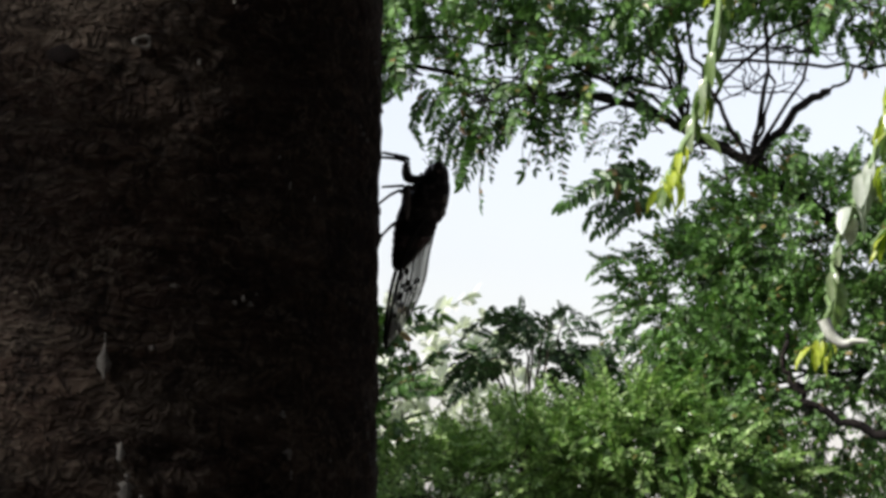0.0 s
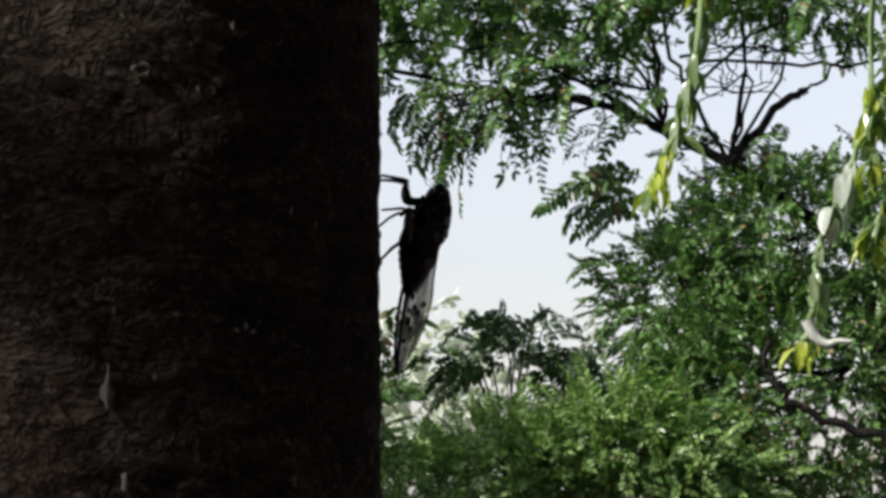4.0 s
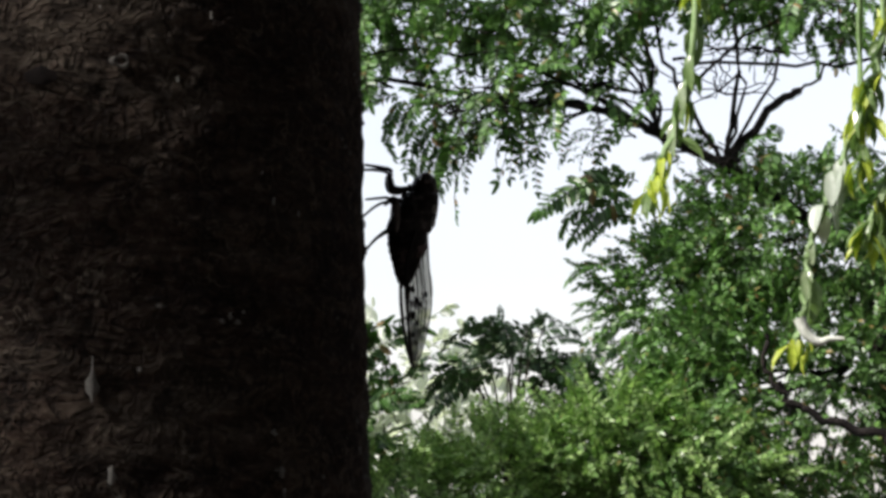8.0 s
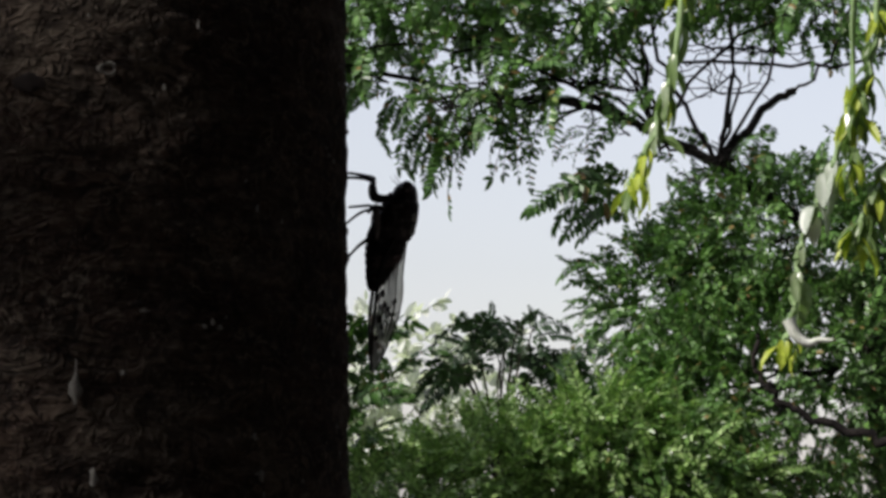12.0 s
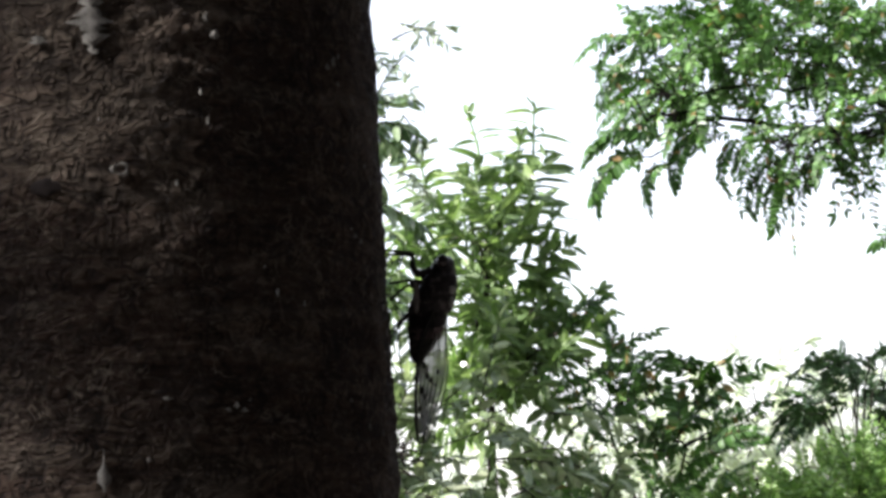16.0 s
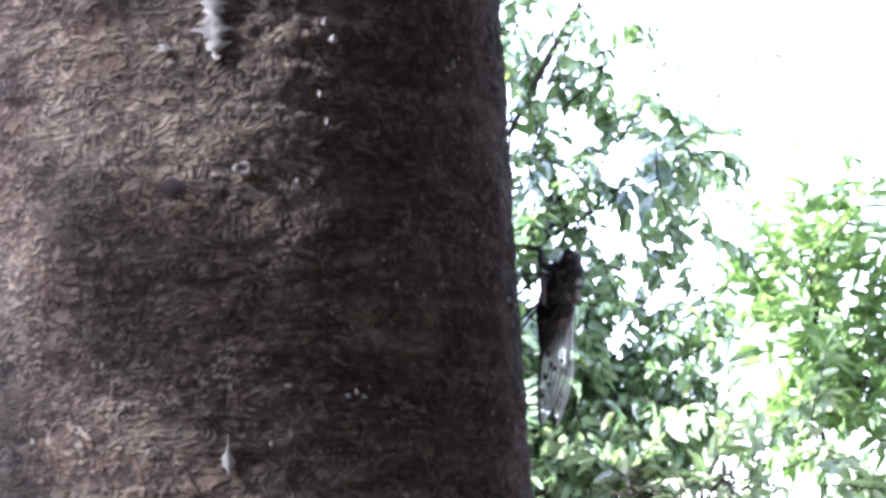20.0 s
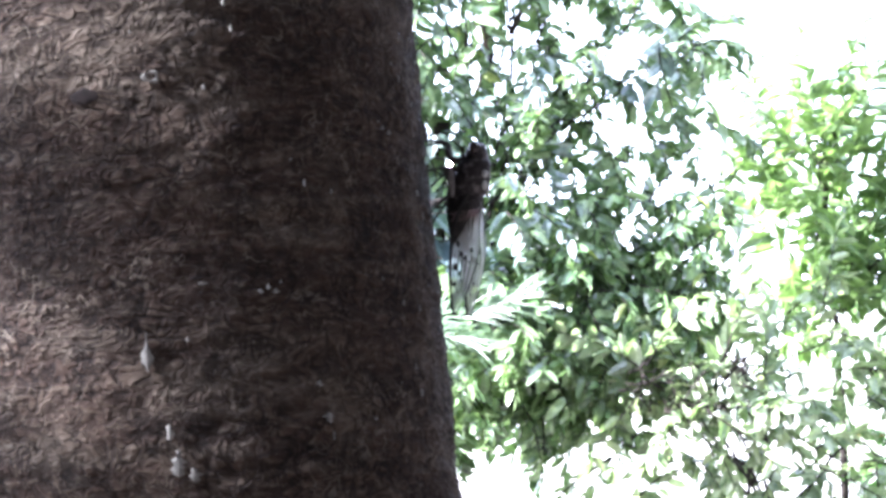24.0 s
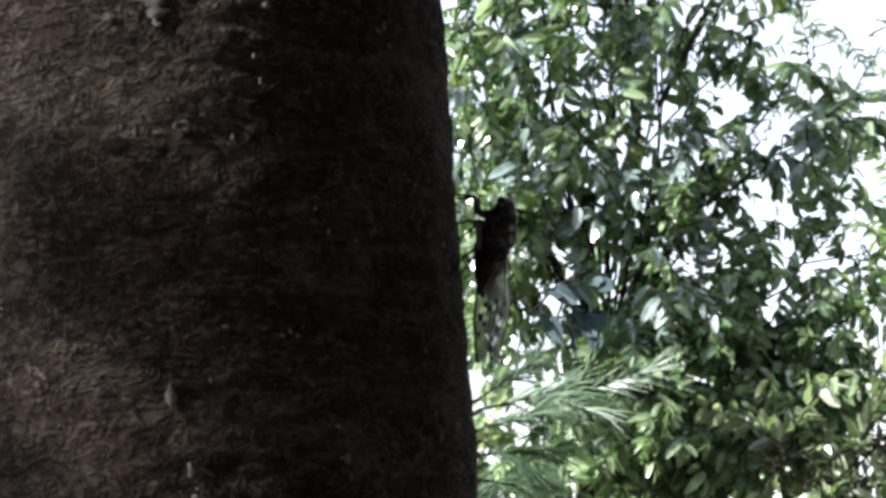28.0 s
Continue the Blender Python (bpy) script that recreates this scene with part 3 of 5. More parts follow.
def wing_material():
    m = Nodes("wing_membrane", 0.25)
    m.colour(m.ramp(m.noise(500, 3), (0.4, (0.74, 0.74, 0.66)), (0.6, (0.86, 0.86, 0.79))))
    clear = m.n.new("ShaderNodeBsdfTransparent")
    clear.inputs["Color"].default_value = (0.92, 0.92, 0.89, 1)
    soft = m.n.new("ShaderNodeBsdfTranslucent")
    soft.inputs["Color"].default_value = (0.92, 0.92, 0.84, 1)
    half, mixer = m.n.new("ShaderNodeMixShader"), m.n.new("ShaderNodeMixShader")
    half.inputs[0].default_value = 0.8
    m.l.new(m.bsdf.outputs[0], half.inputs[1])
    m.l.new(soft.outputs[0], half.inputs[2])
    # clear at the base, milky in the outer field
    where = m.n.new("ShaderNodeSeparateXYZ")
    m.l.new(m.coords(), where.inputs[0])
    field = m.n.new("ShaderNodeMath")
    field.operation = "MULTIPLY_ADD"
    field.inputs[1].default_value = -0.66
    m.l.new(where.outputs["Z"], field.inputs[0])
    m.l.new(where.outputs["X"], field.inputs[2])
    milky = m.add("ShaderNodeMapRange", From_Min=0.0008, From_Max=0.0022, To_Min=0.03, To_Max=0.47)
    m.l.new(field.outputs[0], milky.inputs["Value"])
    m.l.new(milky.outputs["Result"], mixer.inputs[0])
    m.l.new(clear.outputs[0], mixer.inputs[1])
    m.l.new(half.outputs[0], mixer.inputs[2])
    m.l.new(mixer.outputs[0], m.n["Material Output"].inputs["Surface"])
    return m.mat


SHELL = body_material()
ASH_SHELL = plain_material("cicada_ash_marks", (0.10, 0.09, 0.082), (0.34, 0.31, 0.28), 900, 0.7, 0.4, 0.0002)
BAND_SHELL = plain_material("cicada_band", (0.06, 0.045, 0.043), (0.30, 0.225, 0.215), 900, 0.7, 0.4, 0.0002)
PALE_SHELL = plain_material("cicada_pale_marks", (0.42, 0.42, 0.37), (0.66, 0.66, 0.6), 700, 0.6, 0.4, 0.0002)
LEG = plain_material("cicada_leg", (0.010, 0.0085, 0.007), (0.035, 0.03, 0.024), 600, 0.45, 0.3, 0.0002)
EYE = plain_material("cicada_eye", (0.02, 0.015, 0.012), (0.05, 0.035, 0.03), 500, 0.15, 0.1, 0.0001, 0.6)
MEMBRANE = wing_material()
VEIN = plain_material("wing_vein", (0.006, 0.005, 0.004), (0.022, 0.019, 0.014), 800, 0.5, 0.2, 0.0001)


def profile(cx, cy, y=0.0):
    """A point of the cicada's side view, out from the bark and down from the front foot, as x, y, z."""
    return np.array(((cx - 97) * UNIT, y * 0.001, -(cy - 70) * UNIT))


def loft(stations, pivot, sides=24, steps=4, ripple=0.0, waves=7):
    """A closed body from stations (down, inner, outer, half breadth in mm)."""
    S = curve(stations, steps)
    V, Q = [], []
    n = len(S)
    for k, (cy, xa, xb, hb) in enumerate(S):
        f = 1 + ripple * math.sin(k / (n - 1) * waves * 2 * math.pi)
        mid, half = (xa + xb) / 2, (xb - xa) / 2 * f
        for s in range(sides):
            w = 2 * math.pi * s / sides
            V.append(profile(mid + half * math.cos(w), cy, hb * f * math.sin(w)) - pivot)
    for k in range(n - 1):
        for s in range(sides):
            a, b = k * sides + s, k * sides + (s + 1) % sides
            Q.append((a, a + sides, b + sides, b))
    for ring, flip in ((0, 1), (n - 1, 0)):
        V.append(np.mean(V[ring * sides:(ring + 1) * sides], axis=0))
        c = len(V) - 1
        for s in range(0, sides, 2):
            a, b, d = ring * sides + s, ring * sides + (s + 1) % sides, ring * sides + (s + 2) % sides
            Q.append((c, a, b, d) if flip else (c, d, b, a))
    return np.array(V), np.array(Q)


def ball(centre, radii, n=10, m=14):
    V, Q = [], []
    for j in range(n + 1):
        p = math.pi * j / n
        for i in range(m):
            w = 2 * math.pi * i / m
            V.append(np.asarray(centre) + np.asarray(radii) * (math.sin(p) * math.cos(w), math.sin(p) * math.sin(w), math.cos(p)))
    for j in range(n):
        for i in range(m):
            Q.append((j * m + i, (j + 1) * m + i, (j + 1) * m + (i + 1) % m, j * m + (i + 1) % m))
    return np.array(V), np.array(Q)


WING_ROWS = [(395, 345, 412), (430, 318, 408), (480, 285, 396), (540, 255, 380), (620, 228, 373), (680, 212, 369), (740, 200, 357), (800, 189, 335), (850, 180, 312), (930, 170, 276), (1010, 163, 234), (1065, 160, 198), (1100, 160, 170)]


def wing_point(row, f, side, pivot):
    cy, xa, xb = row
    out = (xb - xa) * (1 - f) * UNIT * 1000
    bow = 0.5 * math.sin(math.pi * f)
    return profile(xa + (xb - xa) * f, cy, side * (1.1 + out * 0.92 + bow)) - pivot


def build_cicada():
    r, az, z = CICADA_AT
    a = radians(az)
    cicada = thing("cicada", pose(r * math.sin(a), -r * math.cos(a), z, 0, 0, az - 90), "black cicada with clear dark-veined wings clinging head-up to bark", "cicada")
    zero = np.zeros(3)
    head = part("head", quads("head", *loft([(103, 395, 415, 1.2), (112, 365, 437, 3.6), (135, 340, 455, 5.4), (170, 322, 463, 6.0), (200, 310, 466, 6.2), (222, 306, 467, 5.6)], zero), [SHELL], smooth=True), cicada)
    for side in (-1, 1):
        part("eye", quads("eye", *ball(profile(392, 140, side * 6.2), (0.0019, 0.0016, 0.0021)), [EYE], smooth=True), head, "round glossy dark eye")
        part("antenna", quads("antenna", *tube(curve([profile(370, 118, side * 3), profile(345, 96, side * 4), profile(325, 70, side * 5)], 4), np.linspace(0.0002, 0.00006, 9), 4)[:2], [LEG]), head)
    part("rostrum", quads("rostrum", *limb([profile(322, 165), profile(285, 215), profile(262, 290), profile(240, 340)], 0.0008, 0.0003, 6)[:2], [LEG], smooth=True), head)
    thorax = part("thorax", quads("thorax", *loft([(206, 300, 466, 6.0), (225, 285, 472, 6.7), (262, 262, 471, 6.9), (320, 222, 464, 6.9), (375, 198, 448, 6.3), (412, 190, 430, 5.6), (432, 200, 405, 4.6)], zero), [SHELL], smooth=True), cicada)
    # pale powdery side plates and back marks
    for side in (-1, 1):
        part("side_plate", quads("side_plate", *ball(profile(240, 335, side * 5.0), (0.0011, 0.0014, 0.0056)), [ASH_SHELL], smooth=True), thorax, "ash-grey side plate")
        part("back_mark", quads("back_mark", *ball(profile(440, 300, side * 4.6), (0.0012, 0.0011, 0.0014)), [PALE_SHELL], smooth=True), thorax)
        part("back_mark", quads("back_mark", *ball(profile(432, 365, side * 3.7), (0.0010, 0.0011, 0.0019)), [PALE_SHELL], smooth=True), thorax)
    # abdomen
    pa = profile(300, 405)
    abdomen = part("abdomen", quads("abdomen", *loft([(405, 196, 415, 5.2), (440, 184, 410, 5.7), (480, 178, 392, 5.8), (520, 176, 370, 5.4), (560, 176, 342, 4.8), (600, 173, 316, 4.1), (640, 175, 284, 3.1), (670, 180, 252, 2.1), (688, 194, 228, 0.6)], pa, 24, 8, 0.022, 8), [SHELL], smooth=True), cicada, m=Matrix.Translation(pa))
    band = loft([(508, 180, 385, 5.8), (532, 182, 373, 5.72), (556, 182, 354, 5.3), (568, 182, 345, 5.0)], pa, 24, 3)
    part("band", quads("band", *band, [BAND_SHELL], smooth=True), abdomen, "dull pinkish powdery band round the abdomen")
    # wings
    pw = profile(395, 405)
    wings = []
    for side in (-1, 1):
        rows = curve(WING_ROWS, 3)
        cols = 9
        V = [wing_point(row, c / (cols - 1), side, pw) for row in rows for c in range(cols)]
        Q = [(i * cols + c, i * cols + c + 1, (i + 1) * cols + c + 1, (i + 1) * cols + c) for i in range(len(rows) - 1) for c in range(cols - 1)]
        wing = part("wing", quads("wing", V, Q, [MEMBRANE], smooth=True), cicada, "clear wing with dark veins and spots", m=Matrix.Translation(pw))
        h = Heap()
        n = len(rows)
        def line(pairs, r0, r1, thick=0.75):
            pts = curve([wing_point(rows[min(int(s * (n - 1)), n - 1)], f, side, pw) for s, f in pairs], 5)
            h.put(tube(pts, np.linspace(r0, r1, len(pts)) * thick * (1.0 if thick == 1.0 else 1.9), 5))
        line([(0.0, 0.0), (0.3, 0.0), (0.6, 0.0), (0.85, 0.0), (1, 0.05)], 0.00075, 0.0005, 1.0)
        line([(0.0, 1.0), (0.3, 1.0), (0.6, 1.0), (0.85, 1.0), (1, 0.95)], 0.00024, 0.00018, 1.0)
        for f0, f1, s1 in ((0.12, 0.18, 0.97), (0.25, 0.36, 0.95), (0.38, 0.52, 0.93), (0.55, 0.66, 0.9), (0.72, 0.84, 0.86)):
            line([(0.05, 0.35 + f0 * 0.3), (0.3, f0), (0.6, (f0 + f1) / 2), (s1, f1)], 0.0002, 0.0001)
        for s, fa, fb in ((0.42, 0.12, 0.25), (0.5, 0.27, 0.4), (0.56, 0.42, 0.57), (0.62, 0.15, 0.3), (0.68, 0.3, 0.45), (0.74, 0.46, 0.64), (0.6, 0.6, 0.78), (0.8, 0.3, 0.45)):
            line([(s, fa), (s + 0.03, fb)], 0.00014, 0.00014)
        part("vein_net", h.mesh("vein_net", [VEIN]), wing, "dark wing veins")
        for s, f, sz in ((0.46, 0.22, 0.0008), (0.53, 0.36, 0.0007), (0.58, 0.52, 0.0006), (0.64, 0.22, 0.0010), (0.5, 0.72, 0.0006), (0.75, 0.2, 0.0007), (0.72, 0.42, 0.0006)):
            p = wing_point(rows[int(s * (n - 1))], f, side, pw)
            part("spot", quads("spot", *ball(p, (sz * 1.0, 0.0003, sz * 1.5), 6, 8), [VEIN], smooth=True), wing, "dark wing spot")
        wings.append(wing)
    # legs
    for side in (-1, 1):
        dy = 0 if side < 0 else 6
        for pts, rad in (([(330, 190, 3.2), (282, 198, 3.6), (243, 186, 4), (231, 135, 4.2), (233, 96, 4.2), (180, 82, 4.2), (97, 69 + dy * 2, 4)], (0.95, 1.1, 1.1, 0.95, 0.62, 0.55, 0.45)),
                         ([(290, 258, 4.2), (240, 246, 5), (222, 262, 5.6), (215, 244 + dy, 5.8), (160, 249 + dy * 5, 6), (97, 256 + dy * 13, 6)], (0.8, 0.8, 0.6, 0.5, 0.45, 0.38)),
                         ([(240, 400, 4.2), (190, 432, 6), (172, 446, 6.6), (135, 482 + dy, 6.8), (92, 528 + dy * 3, 7)], (0.8, 0.62, 0.5, 0.42, 0.35))):
            P = curve([profile(cx, cy, side * y) for cx, cy, y in pts], 4)
            R = np.interp(np.linspace(0, 1, len(P)), np.linspace(0, 1, len(rad)), rad) * 0.001
            part("leg", quads("leg", *tube(P, R, 7)[:2], [LEG], smooth=True), cicada, "thin jointed leg")
    return cicada, (head, thorax), abdomen, wings, pa, pw


CICADA, FOREBODY, ABDOMEN, WINGS, ABDOMEN_PIVOT, WING_PIVOT = build_cicada()

# ---------------------------------------------------------------- trees and shrubs beyond


def tree_base(name, at, label, height, r0, r1, lean=(0, 0), material=TWIG, seed=1):
    rng = np.random.default_rng(seed)
    tree = thing(name, pose(0, 0, 0), label, "tree" if "tree" in name else "shrub")
    x, y = at
    pts = [(x, y, -0.05), (x + lean[0] * 0.3, y + lean[1] * 0.3, height * 0.4), (x + lean[0], y + lean[1], height)]
    part("trunk", quads("trunk", *limb(pts, r0, r1, 10, 8, 0.006, rng)[:2], [material], smooth=True), tree)
    return tree, rng


def build_feather_tree():
    """The large tree with feathered leaves and dark spreading limbs."""
    tree, rng = tree_base("feather_leaved_tree", (4.35, 7.5), "spreading green tree with fine feathered leaves", 2.3, 0.10, 0.06, (-0.25, 0.05), seed=21)
    hub = (3.64, 7.6, 2.57)
    fork = (4.1, 7.55, 2.3)
    for pts, a, b in (([fork, (3.85, 7.58, 2.45), hub], 0.045, 0.032), ([hub, (3.47, 7.66, 2.66), (3.28, 7.7, 2.73), (3.05, 7.8, 2.76), (2.6, 7.9, 2.82)], 0.030, 0.010),
                      ([hub, (3.74, 7.53, 2.72), (3.83, 7.5, 2.78)], 0.026, 0.018), ([(3.83, 7.5, 2.78), (3.95, 7.5, 2.9), (4.1, 7.6, 3.2)], 0.009, 0.006),
                      ([hub, (3.68, 7.6, 2.75), (3.69, 7.62, 2.95), (3.66, 7.7, 3.3)], 0.017, 0.007), ([hub, (3.55, 7.63, 2.74), (3.46, 7.66, 2.95), (3.42, 7.7, 3.3)], 0.015, 0.007),
                      ([(3.5, 7.64, 2.87), (3.7, 7.6, 2.86), (4.0, 7.52, 2.87), (4.3, 7.5, 2.95)], 0.010, 0.008),
                      ([(3.47, 7.66, 2.7), (3.4, 7.7, 2.86), (3.2, 7.75, 3.0)], 0.010, 0.004), ([(3.28, 7.7, 2.73), (3.05, 7.72, 2.72), (2.88, 7.72, 2.66)], 0.008, 0.003),
                      ([(4.15, 7.2, 1.74), (3.884, 6.694, 1.759), (3.73, 6.77, 1.784), (3.626, 6.82, 1.818), (3.534, 6.87, 1.86), (3.473, 6.89, 1.909), (3.438, 6.907, 1.967), (3.443, 6.9, 2.054)], 0.030, 0.010),
                      ([(2.6, 7.9, 2.82), (2.5, 7.8, 2.80), (2.44, 7.76, 2.86)], 0.010, 0.004),
                      ([(4.2, 7.5, 1.9), (3.8, 7.45, 1.95), (3.3, 7.4, 1.8), (2.8, 7.45, 1.66)], 0.02, 0.006)):
        part("limb", quads("limb", *limb(pts, a * 0.52, b * 0.6, 8, 6, 0.006, rng)[:2], [DARK_TWIG], smooth=True), tree, "dark bare limb")
    upper = [(2.70, 7.97, 3.00, 0.22, 0.35, 0.14, 80), (2.90, 7.85, 3.00, 0.26, 0.35, 0.12, 100), (3.26, 7.70, 3.01, 0.28, 0.35, 0.11, 130), (2.98, 7.65, 2.78, 0.24, 0.25, 0.06, 22),
             (3.30, 7.70, 2.80, 0.20, 0.25, 0.06, 16), (3.92, 7.54, 3.05, 0.28, 0.30, 0.08, 120), (3.55, 7.67, 3.06, 0.20, 0.30, 0.06, 44), (2.56, 7.8, 2.86, 0.10, 0.20, 0.09, 20), (3.4, 7.9, 3.55, 1.1, 0.6, 0.4, 200), (3.62, 7.5, 2.58, 0.14, 0.2, 0.07, 16), (2.85, 7.62, 2.69, 0.16, 0.2, 0.05, 10)]
    lower = [(3.83, 7.54, 2.36, 0.40, 0.40, 0.19, 600), (3.52, 7.62, 2.19, 0.24, 0.35, 0.22, 400), (3.70, 7.29, 1.88, 0.50, 0.36, 0.32, 900), (3.28, 7.32, 1.72, 0.34, 0.40, 0.19, 540),
             (2.75, 7.48, 1.52, 0.34, 0.30, 0.14, 120), (4.20, 7.50, 2.50, 0.25, 0.30, 0.20, 120), (3.4, 7.4, 1.25, 1.2, 0.5, 0.35, 150), (4.1, 7.9, 1.95, 0.6, 0.4, 0.5, 420), (3.45, 7.9, 1.75, 0.4, 0.3, 0.3, 200)]
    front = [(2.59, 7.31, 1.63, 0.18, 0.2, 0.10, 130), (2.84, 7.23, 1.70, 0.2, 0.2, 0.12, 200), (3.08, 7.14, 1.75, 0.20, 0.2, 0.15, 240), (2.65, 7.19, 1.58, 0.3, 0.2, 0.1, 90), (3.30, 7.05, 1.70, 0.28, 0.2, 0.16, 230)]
    sprays = [frond(rng, int(rng.integers(11, 15)), 0.16, 0.034, 0.0145, rng.uniform(0.9, 1.7)) for _ in range(7)]
    small = [frond(rng, int(rng.integers(8, 12)), 0.105, 0.024, 0.0115, rng.uniform(0.7, 1.5)) for _ in range(7)]
    arched = [quads("leaf_spray", *s[:2], [LEAF_FINE, TWIG], s[2]) for s in (frond(rng, 14, 0.17, 0.036, 0.0155, 1.7) for _ in range(4))]
    # the arching fronds that stand against the sky along the edge of the crown
    edge = [((2.46, 7.75, 3.00), (2.32, 7.75, 2.90)), ((2.46, 7.75, 2.90), (2.32, 7.75, 2.79)), ((2.47, 7.75, 2.74), (2.28, 7.75, 2.69)), ((2.46, 7.75, 2.69), (2.29, 7.75, 2.55)), ((2.51, 7.75, 2.67), (2.47, 7.75, 2.53)), ((2.60, 7.75, 2.73), (2.55, 7.75, 2.57)), ((2.74, 7.75, 2.73), (2.68, 7.75, 2.60)), ((2.85, 7.75, 2.67), (2.76, 7.75, 2.49)), ((2.90, 7.75, 2.64), (2.80, 7.75, 2.46)), ((2.57, 7.75, 3.01), (2.45, 7.75, 2.92)), ((2.98, 7.75, 2.69), (2.93, 7.75, 2.57)), ((2.66, 7.75, 2.77), (2.58, 7.75, 2.67)), ((2.81, 7.75, 2.73), (2.71, 7.75, 2.64))]
    set_fronds(tree, rng, arched, edge, 0.18, 3, 0.024)
    set_fronds(tree, rng, arched, [((3.31, 7.60, 2.50), (3.04, 7.60, 2.41)), ((3.33, 7.60, 2.47), (3.11, 7.60, 2.35)), ((3.36, 7.60, 2.51), (3.17, 7.60, 2.49)), ((3.37, 7.60, 2.41), (3.20, 7.60, 2.33)), ((3.25, 7.60, 2.28), (3.16, 7.60, 2.23))], 0.18, 2, 0.022)
    lacy = [quads("leaf_spray", *s[:2], [LEAF_FINE, TWIG], s[2]) for s in (frond(rng, 8, 0.15, 0.022, 0.011, 1.2) for _ in range(3))]
    under = [((2.99, 7.70, 2.71), (2.93, 7.70, 2.59)), ((3.13, 7.70, 2.68), (3.04, 7.70, 2.57)), ((3.25, 7.70, 2.67), (3.19, 7.70, 2.58)), ((3.37, 7.70, 2.66), (3.29, 7.70, 2.58)), ((3.06, 7.70, 2.67), (3.12, 7.70, 2.56)), ((2.94, 7.70, 2.65), (2.84, 7.70, 2.52))]
    set_fronds(tree, rng, lacy, under, 0.16, 6, 0.045)
    twig = Heap()
    twigs(rng, twig, upper[:8] + upper[9:], (3.47, 7.66, 2.66), 0.007, 12)
    for base, tip in edge + under:
        twig.put(limb([(2.62, 7.88, 2.83) if base[0] < 2.7 else (3.05, 7.8, 2.76) if base[0] < 3.0 else (3.3, 7.7, 2.73), np.array(base) + (0.05, 0.02, 0.0), base], 0.004, 0.002, 4, 4, 0.004, rng))
    twigs(rng, twig, [(3.62, 7.6, 2.78, 0.34, 0.2, 0.18, 0), (3.75, 7.55, 2.9, 0.3, 0.2, 0.12, 0)], (3.64, 7.6, 2.57), 0.006, 11)
    twigs(rng, twig, lower[:6] + front, (3.95, 7.45, 2.0), 0.006, 5)
    part("twigwork", twig.mesh("twigwork", [DARK_TWIG]), tree, "thin dark twigs", kind="stuff")
    crown(tree, rng, "upper_foliage", sprays, upper, [LEAF_FINE, TWIG], "green feathered leaves on the upper limbs", 140, (-0.35, -0.2, 0), 0.15, (0.75, 1.1), 0.6, 1.0)
    crown(tree, rng, "lower_foliage", small, lower, [LEAF_FINE, TWIG], "dense green feathered leaves", 100, (-0.1, -0.2, 0.1), 0.15, (0.75, 1.1), 0.8, 1.0)
    crown(tree, rng, "front_foliage", small, front, [LEAF_FINE_LIT, TWIG], "dense feathered leaves with sunlight in their colour", 60, (-0.1, -0.3, 0.2), 0.1, (0.75, 1.1), 0.8, 1.0)


